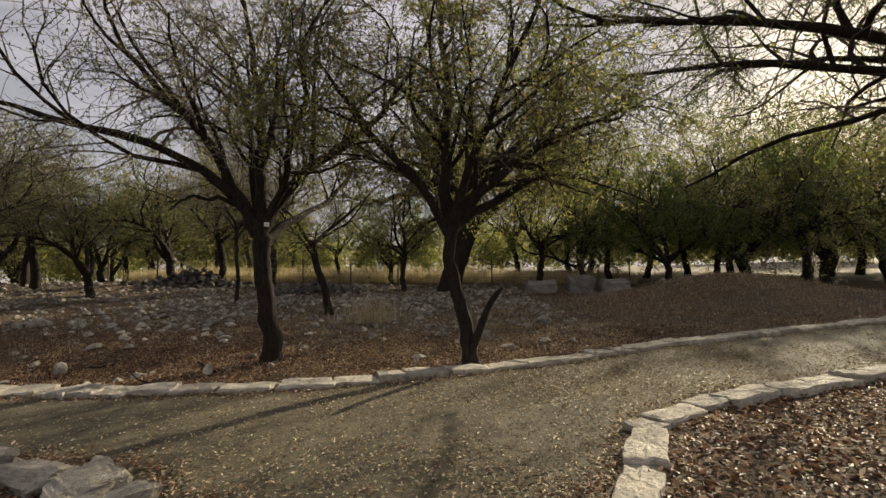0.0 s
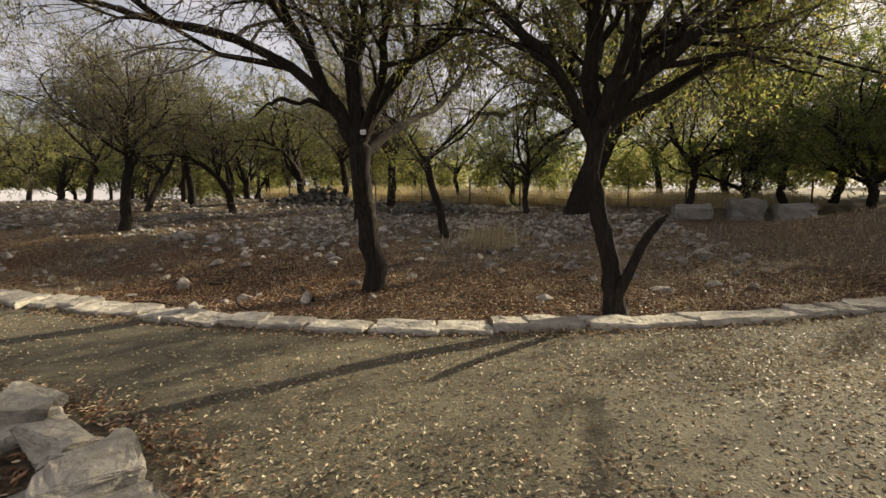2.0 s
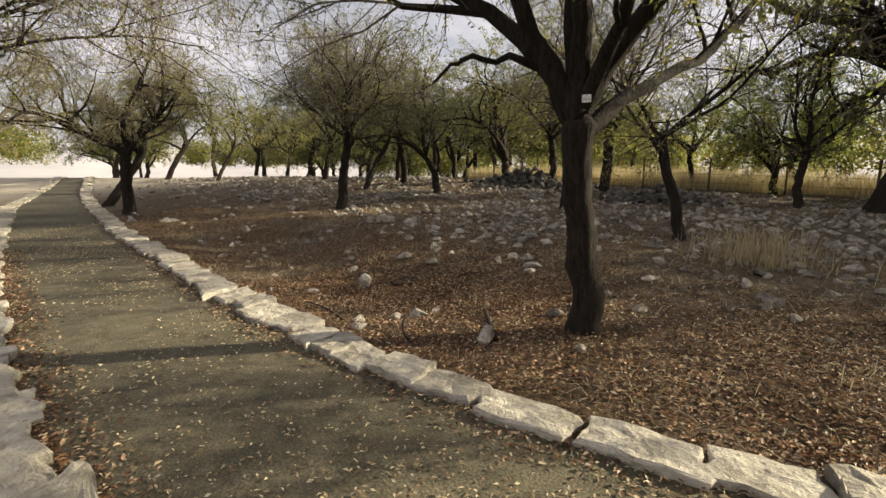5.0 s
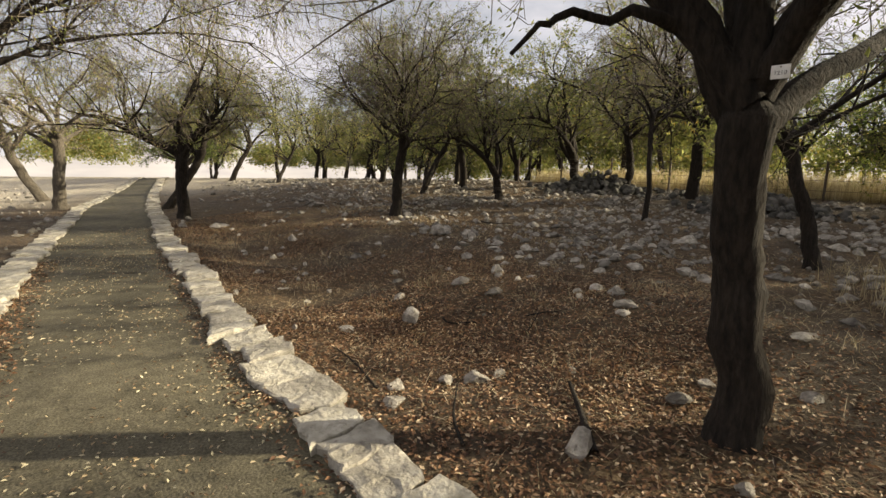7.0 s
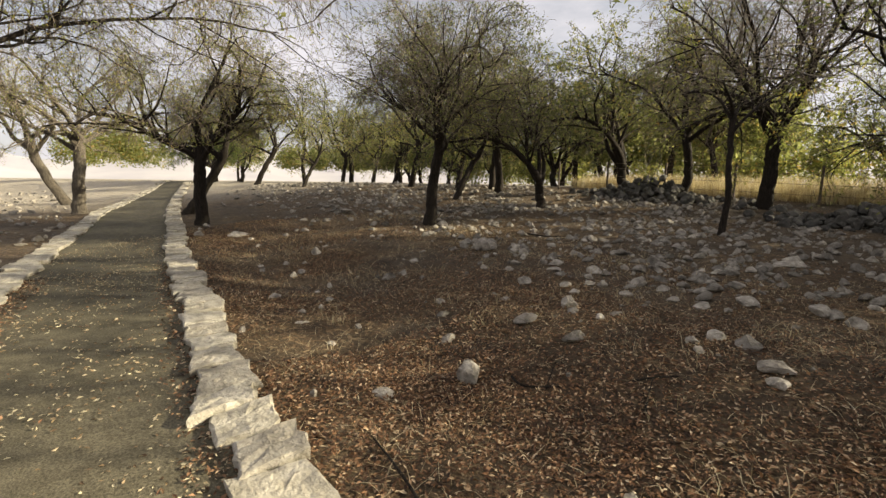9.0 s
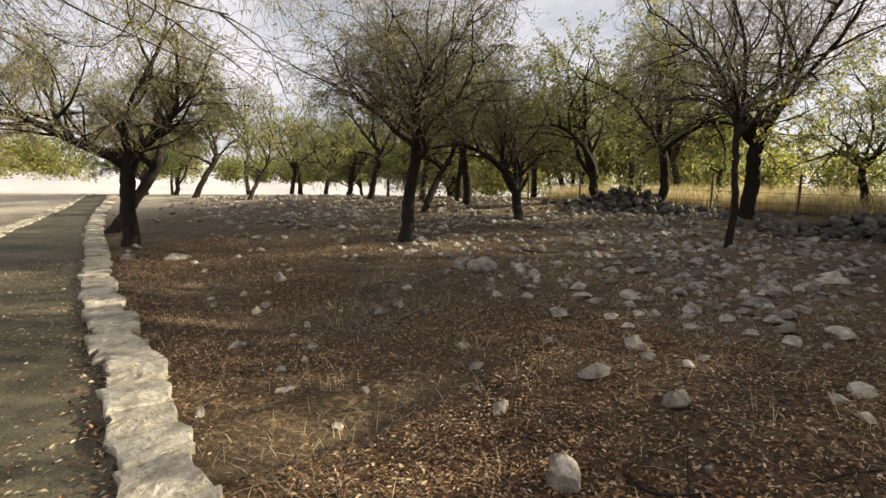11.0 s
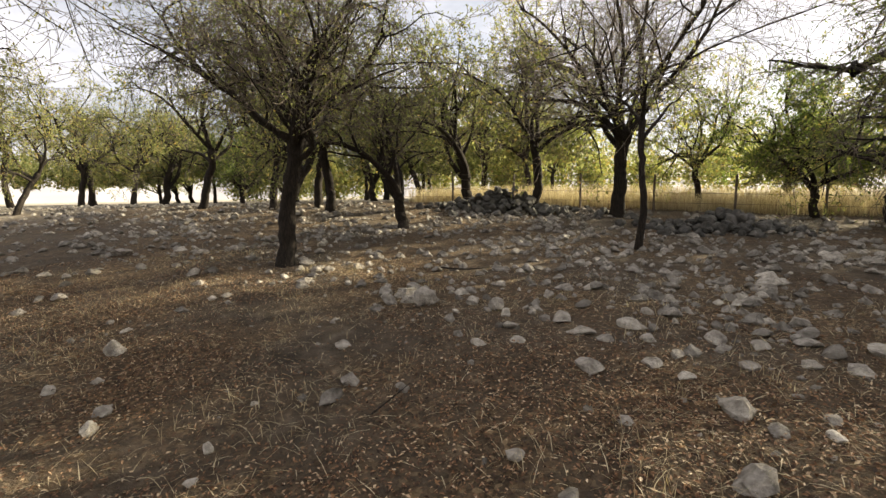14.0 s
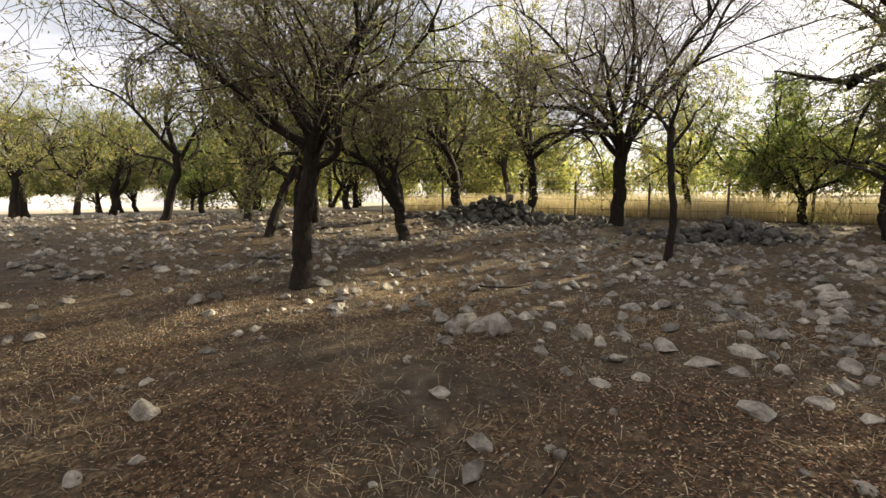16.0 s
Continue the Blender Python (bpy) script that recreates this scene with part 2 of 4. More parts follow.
def path_gap(x, y):
    """How far a place lies inside the path (positive) or off it (negative), about."""
    x, y = np.asarray(x, float), np.asarray(y, float)
    up = np.interp(x, KERB_A[:, 0], KERB_A[:, 1]) - y
    lo = y - np.interp(x, LOWER[:, 0], LOWER[:, 1])
    branch = np.minimum(np.minimum(x + 1.45, 0.85 - x), 3.2 - y)
    return np.maximum(np.minimum(up, lo), branch)


def lumps(x, y):
    return noise.noise((x * 0.35, y * 0.35, 3.1)) * 0.05 + noise.noise((x * 1.3, y * 1.3, 7.7)) * 0.035 + noise.noise((x * 4.0, y * 4.0, 1.7)) * 0.014


def dip(x, y):
    """The shallow hollow behind the kerb, and a low rise between the trees."""
    k = y - float(np.interp(x, KERB_A[:, 0], KERB_A[:, 1])) - 1.65
    h = -0.19 * math.exp(-(k / 1.25) ** 2) / (1 + math.exp(min((x + 4.0) * 3, 60))) / (1 + math.exp(min(-(x + 14.5) * 1.5, 60)))
    return h + 0.09 * math.exp(-((x + 3.0) ** 2 + (y - 9.2) ** 2) / 1.7)


def ground_z(x, y):
    g = float(path_gap(x, y))
    off = min(max((-g - 0.05) / 0.5, 0.0), 1.0)
    near = 1.0 if x * x + y * y < 8000 else 0.0
    low = -0.06 if g > 0.1 else 0.0
    low += 0.85 * off * math.exp(-((x - 9.0) / 3.4) ** 2 - ((y - 14.6) / 1.7) ** 2)
    return float(slope(x, y)) + (lumps(x, y) + dip(x, y)) * off * near + low


def lines(lo, hi, step, far):
    inner = np.arange(lo, hi + 1e-6, step)
    grow = step * 1.28 ** np.arange(1, 60)
    out = np.cumsum(grow)
    out = out[out < far]
    return np.concatenate([lo - out[::-1], inner, hi + out])


def grid_faces(nx, ny):
    i = np.arange(nx - 1)[:, None] * ny + np.arange(ny - 1)[None, :]
    return np.stack([i, i + ny, i + ny + 1, i + 1], -1).reshape(-1, 4)


gx, gy = lines(-19, 6, 0.16, 900), lines(0, 20, 0.16, 900)
gv = [(x, y, ground_z(x, y)) for x in gx for y in gy]
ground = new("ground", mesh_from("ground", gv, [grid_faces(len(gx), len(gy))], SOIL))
tagged(ground, "dry brown soil strewn with leaf litter and straw", "ground", kind="structure")

# the path: a band between its two kerbs, and the branch on which the walk begins
px_ = np.concatenate([np.arange(-60, -20, 1.0), np.arange(-20, 10, 0.2), np.arange(10, 30.1, 1.0)])
pv = []
for x in px_:
    lo, hi = np.interp(x, LOWER[:, 0], LOWER[:, 1]) - 0.1, np.interp(x, KERB_A[:, 0], KERB_A[:, 1])
    for s in np.linspace(0, 1, 14):
        y = lo + (hi - lo) * s
        pv.append((x, y, float(slope(x, y)) + 0.012 * noise.noise((x * 0.8, y * 0.8, 5))))
main_faces = grid_faces(len(px_), 14)
count = len(pv)
bx, by = np.linspace(-1.6, 1.0, 10), np.linspace(-12, 2.42, 30)
for x in bx:
    for y in by:
        pv.append((x, y, float(slope(x, y)) - 0.005))
path = new("path", mesh_from("path", pv, [main_faces, grid_faces(10, 30) + count], ASPHALT))
tagged(path, "dusty worn asphalt footpath edged with limestone", "path", kind="structure")

# far hills, their haze carried by the HILL colour
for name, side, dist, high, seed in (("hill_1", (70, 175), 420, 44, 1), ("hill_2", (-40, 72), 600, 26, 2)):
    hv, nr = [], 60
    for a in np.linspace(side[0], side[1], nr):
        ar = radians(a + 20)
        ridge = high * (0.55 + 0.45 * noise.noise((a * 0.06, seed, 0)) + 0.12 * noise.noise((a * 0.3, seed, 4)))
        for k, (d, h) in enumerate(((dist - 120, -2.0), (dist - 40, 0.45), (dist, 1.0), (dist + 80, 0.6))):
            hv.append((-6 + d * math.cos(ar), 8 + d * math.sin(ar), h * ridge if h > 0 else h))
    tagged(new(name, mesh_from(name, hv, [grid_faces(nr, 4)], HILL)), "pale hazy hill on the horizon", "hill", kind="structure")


# ---------------------------------------------------------------- trees
class Wood:
    def __init__(self, seed):
        self.rng = np.random.default_rng(seed)
        self.v, self.q, self.n = [], [], 0
        self.tv, self.tq, self.tn = [], [], 0
        self.lp, self.ld = [], []

    def tube(self, pts, radii, sides, thick):
        pts, radii = np.asarray(pts, float), np.asarray(radii, float)
        d = np.gradient(pts, axis=0)
        d /= np.linalg.norm(d, axis=1)[:, None] + 1e-9
        ref = np.array((0.31, 0.95, 0.05)) if abs(d[0][2]) > 0.6 else np.array((0.0, 0.1, 1.0))
        a = np.cross(d, ref)
        a /= np.linalg.norm(a, axis=1)[:, None] + 1e-9
        b = np.cross(d, a)
        th = np.arange(sides) * 2 * math.pi / sides
        rr = radii[:, None] * np.ones(sides)
        if sides > 7:
            lobes = np.sin(th * 3 + self.rng.uniform(0, 6)) * 0.07 + np.sin(th * 5 + self.rng.uniform(0, 6)) * 0.04
            rr = rr * (1 + lobes[None, :] + self.rng.normal(0, 0.035, rr.shape))
        ring = pts[:, None, :] + rr[..., None] * (np.cos(th)[None, :, None] * a[:, None, :] + np.sin(th)[None, :, None] * b[:, None, :])
        k = len(pts)
        i = (np.arange(k - 1)[:, None] * sides + np.arange(sides)[None, :])
        j = (np.arange(k - 1)[:, None] * sides + (np.arange(sides)[None, :] + 1) % sides)
        q = np.stack([i, j, j + sides, i + sides], -1).reshape(-1, 4)
        if thick:
            self.v.append(ring.reshape(-1, 3)); self.q.append(q + self.n); self.n += k * sides
        else:
            self.tv.append(ring.reshape(-1, 3)); self.tq.append(q + self.tn); self.tn += k * sides

    def bend(self, ctrl, k):
        """A smooth line of k points through control points."""
        c = np.asarray(ctrl, float)
        s = np.concatenate([[0], np.cumsum(np.linalg.norm(np.diff(c, axis=0), axis=1))])
        t = np.linspace(0, s[-1], k)
        p = np.stack([np.interp(t, s, c[:, i]) for i in range(3)], -1)
        for _ in range(2):
            p[1:-1] = 0.25 * p[:-2] + 0.5 * p[1:-1] + 0.25 * p[2:]
        return p

    def grow(self, p, d, length, r, level, o):
        """A winding branch: it rises first, then arches over towards its tip."""
        rng = self.rng
        k = (9, 11, 7, 5, 4)[level]
        step = length / (k - 1)
        pts = [np.array(p, float)]
        d = np.array(d, float)
        wander = (0.05, 0.13, 0.17, 0.19, 0.22)[level]
        curl = rng.normal(0, wander, 3)
        for i in range(k - 1):
            curl = 0.55 * curl + rng.normal(0, wander, 3)
            f = i / (k - 1)
            pull = o["lift"] * (1.5 - 2.6 * f) * 0.45 if level < 3 else -o["droop"] * 0.3
            d = d + curl + np.array((0, 0, pull))
            d /= np.linalg.norm(d)
            pts.append(pts[-1] + d * step)
        self.finish(np.array(pts), r, level, o)

    def finish(self, pts, r, level, o):
        rng = self.rng
        k = len(pts)
        if level >= 2 and pts[:, 2].min() < o.get("clear", -9):
            return
        f = np.linspace(0, 1, k)
        rad = r * (1 - 0.68 * f + (0.22 * np.exp(-f * 9) if level < 3 else 0))
        if level < 3:
            rad = rad * (1 + rng.normal(0, 0.05, k))
        self.tube(pts, np.maximum(rad, o["thin"]), (10, 9, 5, 3, 3)[level], level < 3)
        if level >= o["depth"]:
            self.leaves(pts, o["leaf"])
            return
        if level >= 2:
            self.leaves(pts, o["leaf"] * 0.4)
        length = np.linalg.norm(np.diff(pts, axis=0), axis=1).sum()
        count = o["kids"][level]
        for i in range(count):
            ending = i >= count - 2
            f = 0.97 if ending else 0.2 + 0.74 * (i + rng.random()) / count
            g = f * (k - 1)
            j = min(int(g), k - 2)
            q = pts[j] + (pts[j + 1] - pts[j]) * (g - j)
            axis = pts[j + 1] - pts[j]
            axis /= np.linalg.norm(axis)
            side = np.cross(axis, rng.normal(size=3))
            side /= np.linalg.norm(side) + 1e-9
            ang = radians(rng.uniform(12, 38) if ending else rng.uniform(28, 72))
            nd = axis * math.cos(ang) + side * math.sin(ang) + np.array((0, 0, 0.1 if level < 2 else 0.0))
            own = r * (1 - 0.68 * f)
            self.grow(q, nd / np.linalg.norm(nd), length * rng.uniform(0.4, 0.7) * (1.1 - 0.4 * f), max(own * (rng.uniform(0.75, 0.95) if ending else rng.uniform(0.4, 0.72)), 0.0045), level + 1, o)

    def leaves(self, pts, amount):
        n = self.rng.poisson(amount)
        if n:
            i = self.rng.integers(0, len(pts) - 1, n)
            f = self.rng.random((n, 1))
            self.lp.append(pts[i] * (1 - f) + pts[i + 1] * f + self.rng.normal(0, 0.05, (n, 3)))

    def leaf_arrays(self, size):
        p = np.concatenate(self.lp) if self.lp else np.zeros((1, 3))
        return kite_arrays(p, size, self.rng, hang=0.5)


def kite_arrays(p, size, rng, hang=0.0, flat=False, slim=0.36):
    """Leaves: one folded kite at each place."""
    n = len(p)
    d = rng.normal(size=(n, 3))
    if flat:
        d[:, 2] = rng.normal(0, 0.28, n)
    d[:, 2] -= hang
    d /= np.linalg.norm(d, axis=1)[:, None]
    up = rng.normal(size=(n, 3)) * (0.35 if flat else 1.0) + (np.array((0, 0, 1.0)) if flat else 0)
    s = np.cross(d, up)
    s /= np.linalg.norm(s, axis=1)[:, None] + 1e-9
    w = np.cross(s, d)
    ln = (size * rng.uniform(0.6, 1.35, n))[:, None]
    curl = rng.uniform(0.03, 0.2, n)[:, None]
    a, c = p, p + d * ln
    b = p + d * ln * 0.45 + s * ln * slim * 0.5 + w * ln * curl
    e = p + d * ln * 0.45 - s * ln * slim * 0.5 + w * ln * curl
    v = np.stack([a, b, c, e], 1).reshape(-1, 3)
    i = np.arange(n)[:, None] * 4
    return v, np.concatenate([i + np.array([[0, 1, 2]]), i + np.array([[0, 2, 3]])])


def kites(name, p, size, mat, rng, hang=0.0, flat=False, slim=0.36):
    v, f = kite_arrays(p, size, rng, hang, flat, slim)
    return mesh_from(name, v, [f], mat, False)


def make_tree(name, seed, trunk, r, limbs, o, leaf_mat, leaf_size, bark, label, extra=(), twig=None):
    """A tree at the origin: trunk line, limbs as (control points, radius) or a count of free ones."""
    w = Wood(seed)
    t = w.bend(trunk, 24)
    f = np.linspace(0, 1, 24)
    sway = np.cumsum(w.rng.normal(0, 0.012, (24, 3)), axis=0) * np.array((1, 1, 0))
    t = t + (sway - f[:, None] * sway[-1])
    girth = r * (1.0 - 0.2 * f + 0.4 * np.exp(-f * 13) + 0.12 * np.exp(-((f - 0.93) / 0.07) ** 2) + w.rng.normal(0, 0.022, 24))
    girth[-1] *= 0.55
    w.tube(np.vstack([t, t[-1:] + np.array((0, 0, r * 0.35))]), np.append(girth, 0.01), 18, True)
    for pts, rad in extra:
        w.tube(w.bend(pts, 9), np.append(np.linspace(rad, rad * 0.6, 8), 0.008), 9, True)
    root = tagged(new(name), label, "tree")

    def take(part_name):
        part(part_name, mesh_from(part_name, np.concatenate(w.v), [np.concatenate(w.q)], bark), root)
        w.v, w.q, w.n = [], [], 0

    take("trunk")
    if isinstance(limbs, int):
        a0 = w.rng.random() * 6.28
        for i in range(limbs):
            a = a0 + i * 6.283 / limbs + w.rng.normal(0, 0.25)
            tilt = radians(w.rng.uniform(*o["tilt"]))
            d = (math.cos(a) * math.sin(tilt), math.sin(a) * math.sin(tilt), math.cos(tilt))
            spot = t[int(w.rng.integers(18, 23))]
            w.grow(spot, d, o["reach"] * w.rng.uniform(0.8, 1.15), r * w.rng.uniform(0.36, 0.62) * o.get("stout", 1.0), 1, o)
            take("limb")
    else:
        for pts, rad in limbs:
            line = w.bend(pts, 12)
            line[2:] += np.cumsum(w.rng.normal(0, 0.035, (10, 3)), axis=0)
            w.finish(line, rad, 1, o)
            take("limb")
    tv, tq = np.concatenate(w.tv), np.concatenate(w.tq)
    lv, lf = w.leaf_arrays(leaf_size)
    crown = part("crown", mesh_from("crown", tv, [tq], twig or TWIG, False), root, "fine tangled twigs")
    part("leaves", mesh_from("leaves", lv, [lf], leaf_mat, False), crown, "sparse small narrow leaves")
    return root


def stand(ob, x, y, turn=0.0, size=1.0, sink=0.03):
    ob.matrix_basis = pose(x, y, ground_z(x, y) - sink, 0, 0, turn) @ Matrix.Scale(size, 4)
    return ob


NEAR = dict(thin=0.0032, depth=4, kids=(0, 9, 9, 8), leaf=1.8, lift=0.16, droop=0.3, tilt=(25, 65), reach=2.7)
FAR = dict(thin=0.0045, depth=4, kids=(0, 7, 6, 4), leaf=3.4, lift=0.16, droop=0.3, tilt=(25, 72), reach=2.6)

# the numbered tree by the path
stand(make_tree("numbered_tree", 11, [(-0.02, 0, -0.1), (0.04, -0.01, 0.45), (0.0, -0.07, 1.0), (-0.05, -0.15, 1.6), (-0.03, -0.18, 1.98)], 0.138, [
    ([(-0.03, -0.20, 1.95), (-0.33, -0.30, 2.50), (-1.18, -0.50, 3.05), (-2.53, -0.70, 3.50), (-3.63, -0.90, 3.75)], 0.075),
    ([(-0.04, -0.12, 1.85), (-0.22, -0.20, 2.17), (-0.37, -0.32, 2.40), (-0.42, -0.38, 2.90), (-0.95, -0.70, 3.70), (-1.50, -0.95, 4.40)], 0.085),
    ([(-0.33, -0.28, 2.36), (-0.48, -0.48, 2.38), (-0.62, -0.66, 2.33), (-0.78, -0.90, 2.19)], 0.034),
    ([(-0.05, -0.20, 2.05), (-0.08, -0.10, 3.00), (-0.13, -0.05, 4.00), (-0.33, 0.00, 5.30)], 0.085),
    ([(-0.05, -0.20, 2.10), (-0.38, 0.10, 3.20), (-0.63, 0.40, 4.20), (-1.23, 0.70, 5.30)], 0.07),
    ([(-0.03, -0.17, 2.00), (0.27, -0.05, 2.70), (1.12, 0.10, 3.30), (1.87, 0.30, 4.20), (2.37, 0.40, 5.00)], 0.08),
    ([(-0.03, -0.17, 2.00), (0.32, -0.40, 2.50), (0.77, -1.10, 3.20), (1.07, -2.00, 3.80)], 0.06),
    ([(-0.03, -0.05, 1.85), (0.12, 0.34, 2.19), (0.34, 0.90, 2.34), (0.62, 1.60, 2.80), (0.90, 2.40, 3.60)], 0.07)],
    dict(NEAR, leaf=4.0, clear=2.5), LEAF_OLIVE, 0.05, BARK, "dark-barked nearly bare tree with a numbered tag"), -2.53, 6.78, sink=0.13)
# its neighbour with a broken side stem
stand(make_tree("forked_tree", 12, [(0, 0, -0.1), (-0.04, 0.08, 0.4), (-0.1, 0.13, 0.8), (-0.19, 0.1, 1.1), (-0.27, 0.02, 1.35), (-0.24, 0.0, 1.6), (-0.2, 0.05, 1.85)], 0.092, [
    ([(-0.2, 0.05, 1.65), (-0.25, 0.1, 2.5), (-0.3, 0.2, 3.4), (-0.2, 0.3, 4.6)], 0.085),
    ([(-0.2, 0.05, 1.7), (0.1, 0.1, 2.2), (0.9, 0.2, 2.7), (1.9, 0.3, 3.2)], 0.075),
    ([(-0.2, 0.05, 1.7), (0.0, 0.3, 2.3), (0.5, 0.9, 3.2), (1.0, 1.6, 4.2)], 0.07),
    ([(-0.2, 0.05, 1.6), (-0.6, -0.2, 2.3), (-1.2, -0.5, 3.0), (-1.7, -0.6, 3.8)], 0.06),
    ([(-0.2, 0.05, 1.7), (0.1, -0.4, 2.5), (0.5, -1.1, 3.4), (0.9, -1.6, 4.2)], 0.06),
    ([(-0.2, 0.05, 1.7), (-0.1, 0.6, 2.2), (0.3, 1.6, 2.8), (0.7, 2.8, 3.3), (1.2, 4.0, 3.8)], 0.065),
    ([(-0.2, 0.05, 1.7), (0.4, 0.5, 2.5), (1.3, 2.0, 3.6), (1.9, 3.6, 4.5), (2.3, 5.2, 5.0)], 0.065),
    ([(-0.2, 0.05, 1.7), (0.2, 0.4, 2.1), (1.2, 1.2, 2.6), (2.2, 2.4, 3.2), (2.9, 3.6, 3.7)], 0.065)],
    dict(NEAR, kids=(0, 10, 8, 7), leaf=8.0, clear=1.9), LEAF_YELLOW, 0.06, BARK, "wavy-trunked tree with yellowing leaves and a broken stem",
    extra=[([(0.0, 0, 0.1), (0.11, -0.02, 0.34), (0.2, -0.03, 0.6), (0.34, -0.03, 0.84), (0.44, -0.03, 0.93)], 0.06)]), 0.31, 6.05, sink=-0.07)
# the thin leaning tree behind
stand(make_tree("leaning_tree", 13, [(0, 0, -0.1), (-0.15, 0, 0.7), (-0.38, 0, 1.4), (-0.5, 0, 2.0)], 0.1, 5, dict(NEAR, kids=(0, 7, 6, 5), tilt=(20, 80), reach=2.5, leaf=2.5), LEAF_OLIVE, 0.06, BARK, "thin dark tree leaning over stony ground"), -3.05, 12.4)
# the tree in the middle of the stones
stand(make_tree("spreading_tree", 14, [(0, 0, -0.1), (0.06, 0.02, 0.8), (0.16, 0.05, 1.6), (0.36, 0.1, 2.4)], 0.145, 12, dict(NEAR, kids=(0, 10, 8, 7), reach=3.4, tilt=(22, 78), leaf=2.4, lift=0.12, stout=0.66, clear=2.0), LEAF_OLIVE, 0.055, BARK, "dark spreading tree with a fan of bare twigs"), -12.62, 12.08)
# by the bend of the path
stand(make_tree("path_tree", 15, [(0, 0, -0.1), (0, -0.05, 0.8), (0.0, 0.0, 1.6), (-0.05, 0.1, 2.2)], 0.17, 7, dict(NEAR, kids=(0, 10, 9, 7), reach=3.3, tilt=(25, 72), leaf=3.5, stout=0.8, clear=1.8), LEAF_YELLOW, 0.06, BARK, "old tree beside the kerb with yellow-green leaves", twig=TWIG_SUNLIT), -17.3, 7.75)
stand(make_tree("leaning_tree", 16, [(0, 0, -0.1), (0.35, 0.5, 0.8), (0.7, 0.95, 1.6), (0.95, 1.15, 2.2)], 0.15, 4, dict(FAR, reach=2.4), LEAF_YELLOW, 0.07, BARK, "dark trunk leaning inwards from the kerb"), -20.6, 7.95)
stand(make_tree("path_tree", 17, [(0, 0, -0.1), (0.1, 0, 0.9), (-0.05, 0.1, 1.8), (-0.15, 0.15, 2.8)], 0.2, 6, dict(NEAR, kids=(0, 8, 6, 5), reach=3.4, leaf=4.0), LEAF_YELLOW, 0.07, BARK_SUNLIT, "tree across the path with bark coloured pale as if sunlit", twig=TWIG_SUNLIT), -24.0, 5.35)
stand(make_tree("leaning_tree", 18, [(0, 0, -0.1), (-0.2, -0.6, 1.0), (-0.3, -1.0, 2.0), (0, -1.1, 2.8)], 0.2, 5, dict(FAR, reach=2.8), LEAF_YELLOW, 0.07, BARK_SUNLIT, "trunk leaning away from the path, coloured pale as if sunlit", twig=TWIG_SUNLIT), -29.0, 5.2)
# a sapling and the great tree behind it
stand(make_tree("sapling", 19, [(0, 0, -0.1), (0.05, 0, 0.9), (0.02, 0.05, 1.9), (0.0, 0.05, 2.6)], 0.065, 5, dict(FAR, kids=(0, 4, 4, 3), reach=1.2, leaf=2.0, tilt=(15, 55)), LEAF_OLIVE, 0.05, BARK, "slim sapling with few twigs among stones"), -6.82, 15.3)
stand(make_tree("great_tree", 20, [(0, 0, -0.1), (0.05, 0, 0.9), (0.1, 0, 1.8), (0.2, 0, 2.5)], 0.19, 12, dict(NEAR, kids=(0, 10, 8, 6), reach=4.9, tilt=(15, 78), leaf=0.9, lift=0.18, thin=0.0045, stout=0.72), LEAF_OLIVE, 0.07, BARK, "great wide tree with bare ascending branches", twig=TWIG_SUNLIT), -7.4, 20.0)
stand(make_tree("gnarled_tree", 21, [(0, 0, -0.2), (0.3, 0, 0.9), (0.75, 0.1, 2.0), (1.25, 0.1, 3.2)], 0.44, 9, dict(FAR, kids=(0, 9, 7, 5), reach=5.6, leaf=4.0, tilt=(20, 85), lift=0.14, droop=0.4), LEAF_DARK, 0.09, BARK, "stout dark trunk leaning by the fence"), 0.1, 18.9)
# two old trees whose boughs hang over the path from outside
stand(make_tree("overhanging_tree", 22, [(0, 0, -0.1), (0.1, 0.1, 1.0), (0.0, 0.3, 2.2)], 0.24, [
    ([(0, 0.3, 2.1), (0.4, 1.4, 3.5), (0.8, 2.8, 4.5), (1.1, 4.4, 4.9)], 0.042),
    ([(0, 0.3, 2.1), (1.0, 0.9, 3.5), (2.0, 1.5, 4.5), (3.0, 2.0, 5.0)], 0.04),
    ([(0, 0.3, 2.1), (-0.4, 1.8, 3.5), (-1.0, 3.8, 4.4), (-1.4, 5.8, 4.5)], 0.042),
    ([(0, 0.3, 2.1), (0.2, 1.6, 3.8), (0.0, 3.4, 5.0), (0.0, 5.2, 5.5)], 0.042),
    ([(0, 0.3, 2.1), (-1.4, 1.2, 3.3), (-3.0, 2.4, 4.0), (-4.4, 3.2, 4.1)], 0.04),
    ([(0, 0.3, 2.1), (1.4, 0.2, 3.6), (2.8, 0.3, 4.7), (4.0, 0.2, 5.2)], 0.04),
    ([(0, 0.3, 2.1), (-1.4, -0.6, 3.4), (-2.8, -1.4, 4.2), (-4.0, -2.0, 4.4)], 0.04),
    ([(0, 0.3, 2.1), (0.8, -1.0, 3.6), (1.6, -2.4, 4.6)], 0.05)],
    dict(NEAR, kids=(0, 15, 11, 7), leaf=3.0, droop=0.7, lift=0.0, clear=3.1), LEAF_YELLOW, 0.055, BARK, "old tree with boughs hanging over the path"), -11.5, 2.5)
